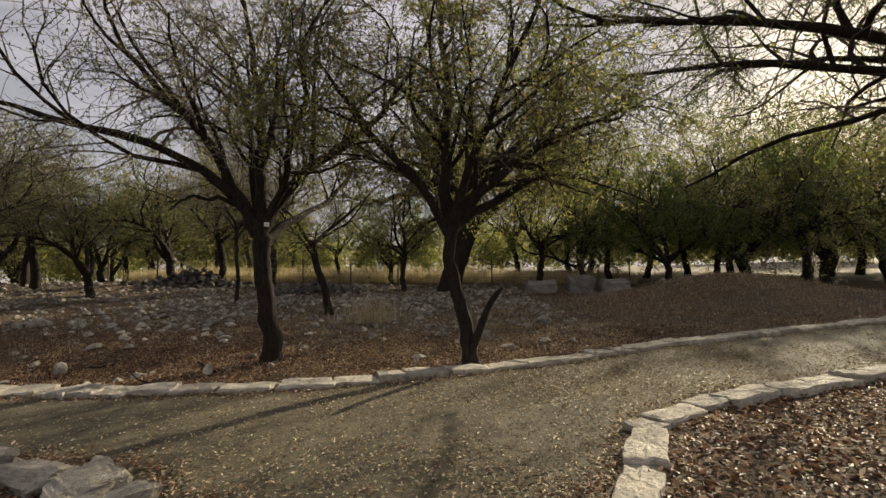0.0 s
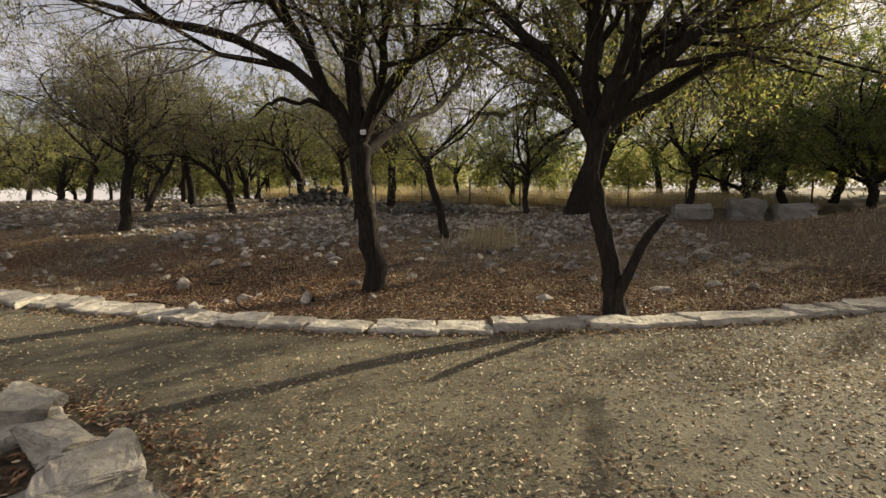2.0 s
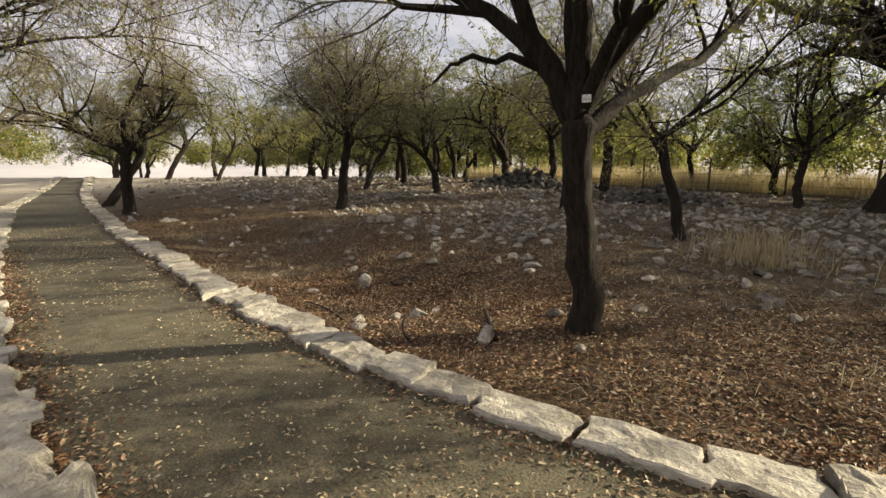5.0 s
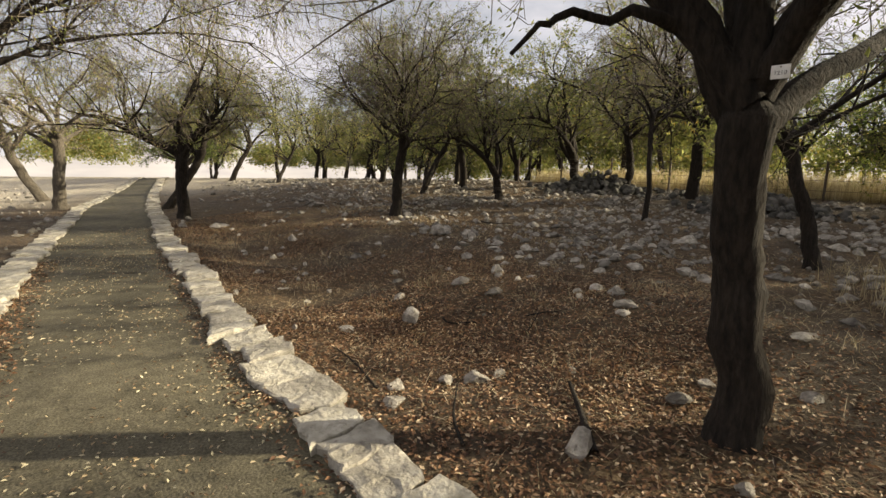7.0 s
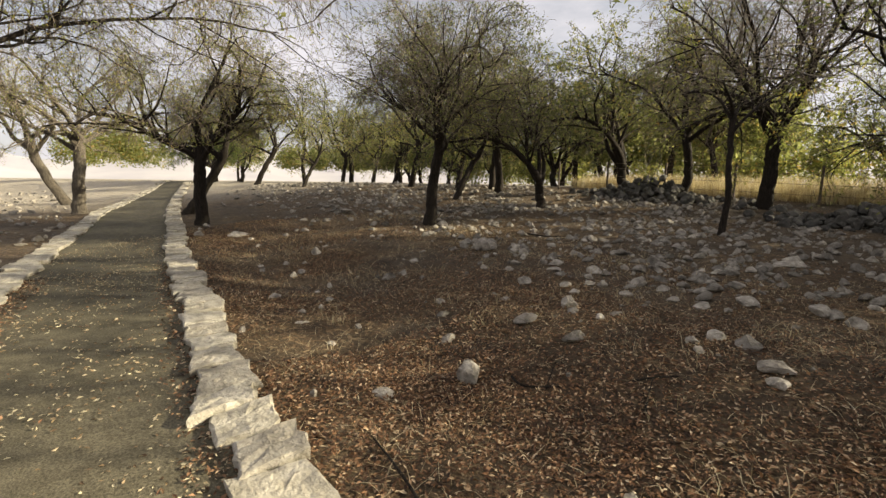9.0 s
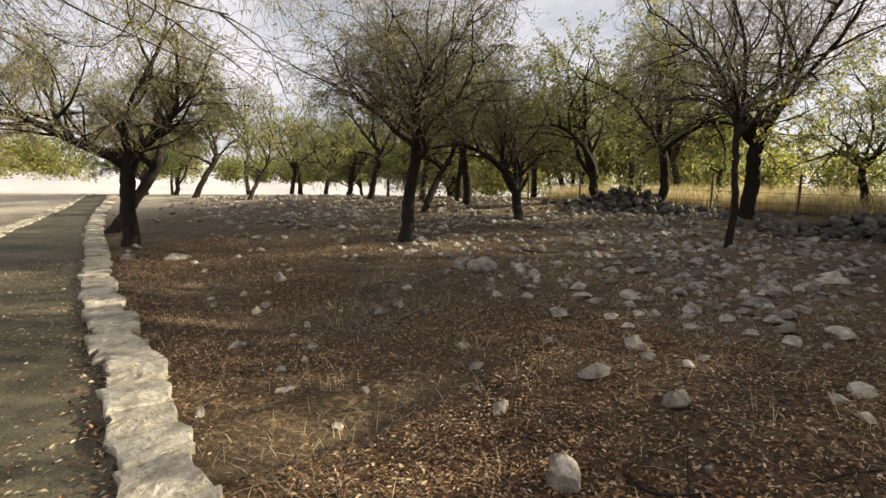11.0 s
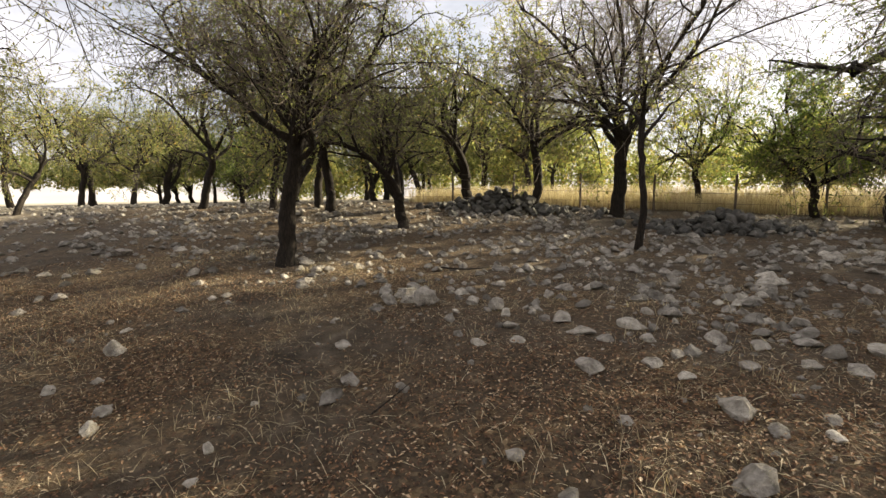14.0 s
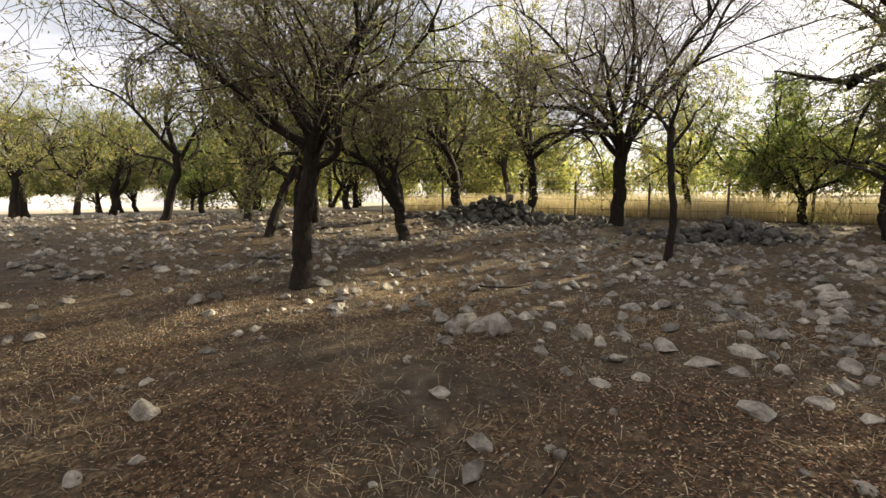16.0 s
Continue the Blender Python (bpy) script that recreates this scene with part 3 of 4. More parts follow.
stand(make_tree("overhanging_tree", 23, [(0, 0, -0.1), (-0.1, 0.1, 1.2), (0.0, 0.0, 2.7)], 0.3, [
    ([(0, 0, 2.6), (-1.5, 0.5, 3.8), (-3.6, 1.2, 4.7), (-5.8, 1.8, 5.1)], 0.1),
    ([(0, 0, 2.6), (-1.2, 1.4, 4.0), (-2.8, 3.2, 5.0), (-4.2, 4.8, 5.4)], 0.1),
    ([(0, 0, 2.6), (-0.3, 1.6, 4.2), (-0.8, 3.6, 5.4), (-1.4, 5.6, 6.0)], 0.09),
    ([(0, 0, 2.6), (-1.8, -0.4, 4.2), (-3.6, -0.6, 5.4), (-5.0, -0.6, 6.2)], 0.09),
    ([(0, 0, 2.6), (1.4, 1.0, 4.2), (3.0, 2.0, 5.4)], 0.09),
    ([(0, 0, 2.6), (0.6, -1.6, 4.2), (1.2, -3.4, 5.2)], 0.08),
    ([(0, 0, 2.6), (-0.6, 0.3, 4.6), (-1.6, 0.9, 6.6)], 0.09)],
    dict(NEAR, kids=(0, 13, 10, 7), leaf=3.6, droop=0.4, lift=0.0, clear=2.8), LEAF_DARK, 0.08, BARK, "dark tree with heavy boughs against the sun"), 8.2, 5.2)

# the orchard further off, from six grown kinds
kinds = [
    make_tree("orchard_tree", 31, [(0, 0, -0.1), (0.05, 0, 0.7), (0.2, 0.05, 1.4), (0.25, 0.1, 1.9)], 0.12, 5, FAR, LEAF_OLIVE, 0.09, BARK, "dark-trunked orchard tree with thin olive leaves"),
    make_tree("orchard_tree", 32, [(0, 0, -0.1), (-0.2, 0, 0.6), (-0.25, 0.1, 1.2), (-0.1, 0.1, 1.7)], 0.11, 6, dict(FAR, leaf=6), LEAF_YELLOW, 0.09, BARK, "crooked orchard tree with yellow-green leaves"),
    make_tree("orchard_tree", 33, [(0, 0, -0.1), (0.1, 0, 0.4), (0.1, 0, 0.8)], 0.13, 5, dict(FAR, reach=3.0, tilt=(15, 55), leaf=5), LEAF_OLIVE, 0.09, BARK, "many-stemmed orchard tree forking near the ground"),
    make_tree("orchard_tree", 34, [(0, 0, -0.1), (0.3, 0.1, 0.6), (0.7, 0.2, 1.2), (0.9, 0.2, 1.6)], 0.105, 5, dict(FAR, reach=2.0), LEAF_YELLOW, 0.09, BARK, "leaning orchard tree with a slanting trunk"),
    make_tree("orchard_tree", 35, [(0, 0, -0.1), (0, 0, 0.5), (-0.1, 0, 1.0)], 0.12, 6, dict(FAR, reach=2.7, kids=(0, 7, 6, 4), leaf=8, tilt=(25, 75)), LEAF_DARK, 0.1, BARK, "low dense dark green orchard tree"),
    make_tree("orchard_tree", 36, [(0, 0, -0.1), (0.1, 0, 0.9), (0, 0.1, 1.7), (0.1, 0.1, 2.5)], 0.095, 6, dict(FAR, reach=2.6, tilt=(10, 45), leaf=5), LEAF_OLIVE, 0.08, BARK, "tall slender orchard tree with upright twigs")]
ORCHARD = [(-12.6, 16.6, 2, 0.95), (-16.3, 16.2, 3, 1.0), (-16.5, 18.8, 0, 1.1), (-18.8, 18.6, 1, 1.0), (-17.4, 19.3, 0, 1.0), (-21.7, 18.1, 3, 1.1), (-29.3, 22.3, 2, 1.1), (-28.6, 20.2, 3, 1.0),
           (-12.3, 21.2, 2, 1.15), (-10.0, 20.8, 1, 1.1), (-26.8, 14.8, 3, 0.8), (-2.4, 21.2, 4, 0.95), (-1.6, 18.8, 1, 1.0), (-2.2, 24.5, 4, 1.0), (-5.0, 22.6, 1, 0.9)]
rng = np.random.default_rng(5)
for i in range(11):
    ORCHARD.append((4.2 + 1.9 * i + rng.normal(0, 0.4), 20.3 + rng.normal(0, 0.6), 4 if i % 2 else 1, rng.uniform(1.05, 1.25) + 0.05 * i))
    ORCHARD.append((4.0 + 2.2 * i + rng.normal(0, 0.4), 25.0 + rng.normal(0, 0.8), 1, rng.uniform(1.3, 1.5) + 0.05 * i))
for i in range(400):
    if len(ORCHARD) >= 68:
        break
    x, y = rng.uniform(-52, 30), rng.uniform(9, 40)
    if x > 3 or float(path_gap(x, y)) > -1.5 or (x > -24 and x < -1 and y < 24) or (x >= -1 and x < 6 and y < 17) or (x > 3 and y < 0.42 * x + 14) or (y > 23 and x > -10 and x < 4):
        continue
    if x < -24 and y < 12:
        continue
    if min((x - a) ** 2 + (y - b) ** 2 for a, b, *_ in ORCHARD) < 7:
        continue
    ORCHARD.append((x, y, (4 if x > 2 and rng.random() < 0.75 else int(rng.integers(0, 6))), rng.uniform(0.85, 1.25)))
used = set()
for x, y, k, s in ORCHARD:
    ob = kinds[k]
    if k in used:
        ob = copy_thing(kinds[k], Matrix())
    used.add(k)
    stand(ob, x, y, rng.uniform(0, 360), s * (1.22 if x < -8 else 1.0))
    ob["group"] = "orchard trees"

# ---------------------------------------------------------------- yellow-green thicket beyond the field
def thicket(name, seed, x0, x1, y0, y1, n, mat, high, label, foot=0.0):
    r = np.random.default_rng(seed)
    cx, cy = r.uniform(x0, x1, n), r.uniform(y0, y1, n)
    ch, cr = r.uniform(0.5, 1.0, n) * high, r.uniform(1.0, 2.6, n)
    i = r.integers(0, n, n * 950)
    d = r.normal(size=(len(i), 3))
    d /= np.linalg.norm(d, axis=1)[:, None]
    d *= r.random((len(i), 1)) ** 0.4
    p = np.stack([cx[i] + d[:, 0] * cr[i], cy[i] + d[:, 1] * cr[i], slope(cx[i], cy[i]) + foot + np.maximum(ch[i] * (0.5 + 0.5 * d[:, 2]) + r.normal(0, 0.15, len(i)), 0.03)], -1)
    tagged(new(name, kites(name, p, 0.25, mat, r, slim=0.65)), label, "bushes", kind="stuff")


thicket("thicket", 41, -45, 40, 38, 46, 95, LEAF_YELLOW, 5.6, "yellow-green thicket beyond the pale field")
thicket("far_woods", 43, -62, -10, 27, 37, 70, LEAF_OLIVE, 4.2, "pale olive crowns of far woods", 1.5)
thicket("far_woods", 44, -80, -50, 4, 28, 18, LEAF_YELLOW, 4.0, "sunlit yellow-green crowns of far woods", 1.6)
thicket("dark_thicket", 42, 8, 40, 24, 34, 40, LEAF_DARK, 3.2, "dark green thicket behind the bend", 1.7)


# ---------------------------------------------------------------- stones
def rock_mesh(name, seed, mat, flat=0.78, fine=2):
    """An irregular boulder of unit size, its foot at z = 0."""
    r = np.random.default_rng(seed)
    bm = bmesh.new()
    bmesh.ops.create_icosphere(bm, subdivisions=fine, radius=0.5)
    cuts = [(Vector(r.normal(size=3)).normalized(), r.uniform(0.2, 0.4)) for _ in range(11)]
    for v in bm.verts:
        for nrm, d in cuts:
            over = v.co.dot(nrm) - d
            if over > 0:
                v.co -= nrm * over
        shift = Vector((seed * 3.7, 0, 0))
        v.co += v.co.normalized() * (noise.noise(v.co * 3.1 + shift) * 0.1 + noise.noise(v.co * 8.0 + shift) * 0.045)
        v.co.z = v.co.z * flat + 0.2 * flat
    me = bpy.data.meshes.new(name)
    bm.to_mesh(me)
    bm.free()
    me.materials.append(mat)
    return me


def kerb_mesh(name, seed):
    """A flat quarry stone of unit length, width and height, with a worn upper edge."""
    r = np.random.default_rng(seed)
    k = 16
    a = np.arange(k) * 2 * math.pi / k
    c, s = np.cos(a), np.sin(a)
    box = 1 / np.maximum(np.abs(c), np.abs(s)) ** 0.96
    rad = 0.5 * box * (r.uniform(0.84, 1.08, k) + 0.05 * np.sin(2 * a + r.uniform(0, 6)) + 0.05 * np.sin(3 * a + r.uniform(0, 6)))
    v = []
    for scale, z in ((0.98, -0.8), (1.02, 0.6), (1.0, 0.88), (0.93, 1.0), (0.5, 1.02)):
        for j in range(k):
            q = rad[j] * scale * r.uniform(0.96, 1.03)
            v.append((q * c[j], q * s[j], z + r.normal(0, 0.09 if z > 0 else 0)))
    v.append((0, 0, 1.0))
    faces = [[(i * k + j, i * k + (j + 1) % k, (i + 1) * k + (j + 1) % k, (i + 1) * k + j) for i in range(4) for j in range(k)],
             [(4 * k + j, 4 * k + (j + 1) % k, 5 * k) for j in range(k)]]
    return mesh_from(name, v, faces, KERB_STONE, False)


KERB_KINDS = [kerb_mesh("stone", 60 + i) for i in range(12)]


def lay_kerb(name, line, rows, seed, x0, x1, label):
    """Stones end to end along a line; rows(x) gives (offset to its left, width) of each row, from the line."""
    root = tagged(new(name), label, "kerb", kind="structure")
    r = np.random.default_rng(seed)
    line = np.asarray(line, float)
    s = np.concatenate([[0], np.cumsum(np.linalg.norm(np.diff(line, axis=0), axis=1))])
    for lane in (0, 1):
        at = r.uniform(0, 0.2)
        while at < s[-1] - 0.3:
            ln = r.uniform(0.3, 0.62)
            if np.interp(at, s, line[:, 0]) < -3.4:
                ln *= 0.85
            mid = at + ln / 2
            x, y = np.interp(mid, s, line[:, 0]), np.interp(mid, s, line[:, 1])
            x2, y2 = np.interp(mid + 0.1, s, line[:, 0]), np.interp(mid + 0.1, s, line[:, 1])
            at += ln + r.uniform(0.0, 0.035)
            lanes = rows(x, y)
            if lane == 0 and lanes[0][1] > 0.5:
                ln *= 1.35
                at += ln * 0.26
            if not (x0 < x < x1) or lane >= len(lanes):
                continue
            off, wide = lanes[lane]
            if off > 5:
                continue
            ang = math.atan2(y2 - y, x2 - x)
            off += r.normal(0, 0.03)
            x, y = x - math.sin(ang) * off, y + math.cos(ang) * off
            ob = new("stone", KERB_KINDS[int(r.integers(0, 12))])
            ob.parent = root
            high = r.uniform(0.045, 0.075) * (0.85 if lane else 1.0) * (2.0 if wide > 0.5 else 1.0)
            ob.matrix_basis = pose(x, y, float(slope(x, y)) + 0.0, r.normal(0, 2.5), r.normal(0, 2.5), math.degrees(ang) + r.normal(0, 2.5)) @ Matrix.Diagonal((ln * 1.08, wide * r.uniform(0.92, 1.08), high, 1))
    return root


lay_kerb("kerb_1", KERB_A, lambda x, y: [(float(np.interp(x, [-5.0, -2.0], [0.05, 0.0])), float(np.interp(x, [-5.0, -2.0], [0.4, 0.29])))], 71, -45, 20, "kerb of rough pale limestone along the path")
kerb_2 = lay_kerb("kerb_2", np.vstack([EDGE_B, [(-1.25, 1.9), (-1.3, 0.5), (-1.5, -2)]]), lambda x, y: [(9.0, 0.3)] if x > -2.95 and y > 2.0 else [(-0.22, 0.46)] if x > -4.5 else [(-0.18, 0.4)], 72, -45, 5, "kerb of broad broken limestone slabs")
lay_kerb("kerb_3", np.vstack([[(0.95, -2), (0.85, 1.0)], EDGE_C]), lambda x, y: [(-0.1, 0.27)], 73, -5, 20, "low limestone kerb round the leaf-strewn bed")

def slab_mesh(name, seed):
    """A thick quarry slab of unit size with a broken rim and a pitted, layered top."""
    r = np.random.default_rng(seed)
    bm = bmesh.new()
    bmesh.ops.create_icosphere(bm, subdivisions=4, radius=0.5)
    cuts = [(Vector((math.cos(a), math.sin(a), r.normal(0, 0.25))).normalized(), r.uniform(0.3, 0.45)) for a in r.uniform(0, 6.28, 9)]
    shift = Vector((seed * 2.3, 1.0, 0))
    for v in bm.verts:
        v.co = Vector([math.copysign(abs(c * 2) ** 0.45 / 2, c) for c in v.co])
        for nrm, d in cuts:
            over = v.co.dot(nrm) - d
            if over > 0:
                v.co -= nrm * over
        p = v.co
        rough = noise.noise(p * 2.2 + shift) * 0.12 + noise.noise(p * 5.5 + shift) * 0.06 + noise.noise(p * 13.0 + shift) * 0.05 + noise.noise(p * 27.0 + shift) * 0.022
        v.co = Vector((p.x * (1 + rough), p.y * (1 + rough), p.z + (rough * 1.3 if p.z > 0 else 0) + 0.34))
    me = bpy.data.meshes.new(name)
    bm.to_mesh(me)
    bm.free()
    me.materials.append(KERB_STONE)
    return me


BOULDERS = [slab_mesh("stone", 50 + i) for i in range(5)]
for i, (x, y, w, d, h) in enumerate([(-3.04, 3.2, 0.84, 0.42, 0.24), (-2.48, 3.09, 0.58, 0.4, 0.24), (-2.01, 2.9, 0.55, 0.42, 0.25), (-1.64, 2.74, 0.38, 0.38, 0.19), (-2.08, 2.67, 0.34, 0.3, 0.15), (-2.65, 2.83, 0.23, 0.25, 0.15), (-3.66, 3.29, 0.88, 0.4, 0.18), (-3.14, 3.33, 0.71, 0.4, 0.2), (-2.46, 2.73, 0.23, 0.25, 0.1)]):
    ob = part("stone", BOULDERS[i % 5], kerb_2, "rugged pale limestone slab")
    ob.matrix_basis = pose(x - 0.12, y - 0.13, float(slope(x, y)) - 0.03, 3 * (i % 4) - 4, 4 * (i % 3 - 1), (12, -20, -38, -50, 10, 60, 0, -12, 30)[i]) @ Matrix.Diagonal((w * 0.9, d * 0.95, h * 0.8, 1))
ROCKS = [rock_mesh("field_stone", 80 + i, FIELD_STONE) for i in range(8)]
NAMED = []
NAMED += [(-11.75, 8.53, 0.27, 0.19), (-12.24, 8.95, 0.16, 0.09), (-12.63, 9.03, 0.12, 0.07), (-11.62, 7.85, 0.19, 0.09), (-11.36, 8.1, 0.14, 0.09), (-12.03, 10.2, 0.2, 0.09), (-11.53, 11.27, 0.38, 0.17), (-9.72, 11.09, 0.34, 0.24),
          (-9.28, 10.73, 0.37, 0.31), (-9.52, 10.79, 0.26, 0.19), (-8.74, 10.98, 0.22, 0.14), (-8.36, 10.78, 0.24, 0.2), (-8.21, 10.59, 0.17, 0.16), (-8.25, 9.71, 0.19, 0.09), (-8.06, 10.27, 0.24, 0.11), (-7.92, 11.64, 0.2, 0.16),
          (-7.59, 10.69, 0.34, 0.16), (-7.36, 10.3, 0.36, 0.09), (-6.89, 10.68, 0.32, 0.16), (-6.72, 10.28, 0.19, 0.1), (-7.2, 9.42, 0.3, 0.14), (-6.7, 9.67, 0.21, 0.09), (-5.14, 13.19, 0.38, 0.17), (-5.25, 12.58, 0.32, 0.21)]
NAMED += [(-5.57, 11.35, 0.23, 0.14), (-3.87, 15.04, 0.42, 0.28), (-8.7, 12.02, 0.3, 0.15), (-9.05, 11.4, 0.28, 0.12), (-6.9, 8.73, 0.16, 0.06), (-15.13, 8.0, 0.69, 0.17), (-14.53, 8.14, 0.25, 0.1),
          (-10.59, 7.55, 0.21, 0.16), (-10.77, 7.78, 0.2, 0.11), (-11.76, 7.42, 0.15, 0.06), (-13.59, 7.99, 0.19, 0.08), (-9.51, 7.68, 0.13, 0.1), (-8.86, 7.34, 0.16, 0.09), (-8.54, 7.07, 0.12, 0.11), (-9.37, 6.79, 0.19, 0.11),
          (-8.43, 6.77, 0.13, 0.09), (-9.31, 7.38, 0.13, 0.05), (-5.72, 8.91, 0.14, 0.09), (-5.98, 9.92, 0.24, 0.1), (-5.18, 10.13, 0.27, 0.13), (-5.89, 7.15, 0.26, 0.23), (-4.67, 9.11, 0.22, 0.13), (-4.78, 8.89, 0.14, 0.08)]
NAMED += [(-4.65, 8.69, 0.18, 0.08), (-14.63, 7.98, 0.67, 0.18), (-15.6, 7.28, 0.32, 0.2), (-7.99, 6.58, 0.18, 0.04), (-7.91, 5.92, 0.11, 0.1), (-7.25, 6.58, 0.12, 0.07), (-7.61, 7.08, 0.11, 0.08), (-5.26, 11.42, 0.26, 0.12),
          (-5.06, 13.39, 0.4, 0.19), (-4.85, 10.57, 0.32, 0.13), (-5.79, 10.49, 0.24, 0.11), (-5.5, 10.13, 0.22, 0.1), (-4.54, 5.91, 0.2, 0.13), (-4.42, 6.32, 0.18, 0.1), (-4.24, 6.5, 0.23, 0.18), (-4.19, 6.7, 0.14, 0.11),
          (-4.02, 8.47, 0.19, 0.09), (-4.09, 8.73, 0.31, 0.11), (-3.7, 7.0, 0.13, 0.05), (-2.71, 9.82, 0.26, 0.15), (-2.57, 8.83, 0.29, 0.07), (-3.01, 14.26, 0.39, 0.18), (-2.37, 12.05, 0.3, 0.16), (-2.35, 6.32, 0.13, 0.09)]
NAMED += [(-6.04, 6.41, 0.22, 0.06), (-6.23, 5.91, 0.08, 0.09), (-4.2, 10.75, 0.32, 0.17), (-3.09, 6.08, 0.21, 0.25), (-0.42, 6.61, 0.27, 0.14), (0.99, 7.39, 0.33, 0.14), (1.63, 7.78, 0.23, 0.14), (-4.29, 5.69, 0.23, 0.1),
          (-9.44, 11.04, 0.45, 0.23), (-16.76, 11.88, 0.62, 0.2), (-15.95, 12.61, 0.41, 0.14), (-12.27, 9.02, 0.16, 0.08), (-7.02, 10.68, 0.29, 0.11)]
r = np.random.default_rng(90)
for i in range(5000):
    if len(NAMED) >= 300:
        break
    x, y = r.uniform(-16, 1), r.uniform(6.2, 16)
    dens = 1 / (1 + math.exp(-(y + 0.12 * (x + 8) - 10.4) * 1.5))
    if r.random() > 0.002 + 0.99 * dens * (0.4 + 0.9 * max(0, noise.noise((x * 0.5, y * 0.5, 9)) + 0.3)) or float(path_gap(x, y)) > -0.6:
        continue
    s = 0.07 + 0.18 * r.random() ** 2
    NAMED.append((x, y, s, s * r.uniform(0.45, 0.8)))
kept = []
for row in NAMED:
    if all((row[0] - k[0]) ** 2 + (row[1] - k[1]) ** 2 > 0.036 for k in kept):
        kept.append(row)
for x, y, s, h in kept:
    ob = tagged(new("field_stone", ROCKS[int(r.integers(0, 8))]), "rough grey limestone lying on dry soil", "stone", "field stones")
    ob.matrix_basis = pose(x, y, ground_z(x, y) - 0.01, r.normal(0, 5), r.normal(0, 5), r.uniform(0, 360)) @ Matrix.Diagonal((s * 1.1, s * 0.9, h * 1.4, 1))


def rubble(name, seed, n, place, lo, hi, mat, label, lift=None):
    r = np.random.default_rng(seed)
    base = []
    for i in range(6):
        me = rock_mesh("tmp", seed * 7 + i, mat, fine=2 if i < 3 else 1)
        v = np.empty(len(me.vertices) * 3, np.float32)
        me.vertices.foreach_get("co", v)
        f = np.array([p.vertices[:] for p in me.polygons])
        base.append((v.reshape(-1, 3), f))
        bpy.data.meshes.remove(me)
    vs, fs, k = [], [], 0
    for i in range(n):
        x, y = place(r)
        if float(path_gap(x, y)) > -0.5:
            continue
        s = lo + (hi - lo) * r.random() ** 2.2
        v, f = base[int(r.integers(0, 3)) + (3 if s < 0.17 else 0)]
        a = r.uniform(0, 6.28)
        c, d = math.cos(a), math.sin(a)
        z = ground_z(x, y) - 0.01 + (lift(x, y) * r.random() if lift else 0)
        w = v * np.array((s * r.uniform(0.9, 1.4), s, s * r.uniform(0.75, 1.35)))
        vs.append(np.stack([w[:, 0] * c - w[:, 1] * d + x, w[:, 0] * d + w[:, 1] * c + y, w[:, 2] + z], -1))
        fs.append(f + k)
        k += len(v)
    tagged(new(name, mesh_from(name, np.concatenate(vs), [np.concatenate(fs)], mat, False)), label, "stones", kind="stuff")


def on_field(r):
    while True:
        x, y = r.uniform(-30, 3), r.uniform(7, 21)
        dens = 1 / (1 + math.exp(-(y + 0.1 * (x + 8) - 11.2) * 1.1))
        if r.random() < 0.012 + 0.97 * dens * (0.35 + 1.1 * max(0, noise.noise((x * 0.4, y * 0.4, 2)) + 0.25)):
            return x, y


rubble("stone_scatter", 91, 7800, on_field, 0.045, 0.25, FIELD_STONE, "grey limestone rubble scattered over the field")
rubble("stone_pile", 92, 420, lambda r: (-10.9 + r.normal(0, 1.2), 20.3 + r.normal(0, 0.45)), 0.14, 0.42, DARK_STONE, "long heap of dark field stones", lambda x, y: 0.75 * math.exp(-((x + 10.9) / 1.3) ** 2 - ((y - 20.3) / 0.5) ** 2))
rubble("stone_pile", 93, 260, lambda r: (-5.0 + r.normal(0, 0.8), 18.3 + r.normal(0, 0.35)), 0.14, 0.4, DARK_STONE, "low heap of dark field stones", lambda x, y: 0.4 * math.exp(-((x + 5.0) / 0.9) ** 2 - ((y - 18.3) / 0.4) ** 2))
rubble("stone_scatter", 94, 600, lambda r: (r.uniform(-40, -14), r.uniform(-2, 5) - 0.0), 0.08, 0.3, FIELD_STONE, "pale stones on sunlit open ground")


# ---------------------------------------------------------------- leaf litter and dry grass
def litter(name, seed, n, x0, x1, y0, y1, keep, size, mat, label, lift=0.006):
    r = np.random.default_rng(seed)
    x, y = r.uniform(x0, x1, n), r.uniform(y0, y1, n)
    g = path_gap(x, y)
    ok = r.random(n) < keep(x, y, g)
    x, y, g = x[ok], y[ok], g[ok]
    z = np.array([float(slope(a, b)) if c > -0.02 else ground_z(a, b) for a, b, c in zip(x, y, g)]) + lift + r.random(len(x)) * 0.012
    tagged(new(name, kites(name, np.stack([x, y, z], -1), size, mat, r, flat=True, slim=0.45)), label, "leaf litter", kind="stuff")


def covered(x, y):
    """Less litter on the trodden bare patches."""
    bare = np.exp(-((x + 5.5) / 0.75) ** 2 - ((y - 8.35) / 0.8) ** 2) + np.exp(-((x + 9.7) / 1.2) ** 2 - ((y - 9.4) / 0.65) ** 2)
    return 1 - np.clip(bare * 1.2, 0, 0.9)


def clump(x, y, f, seed):
    return np.array([max(0.0, 0.5 + noise.noise((a * f, b * f, seed))) for a, b in zip(x, y)])


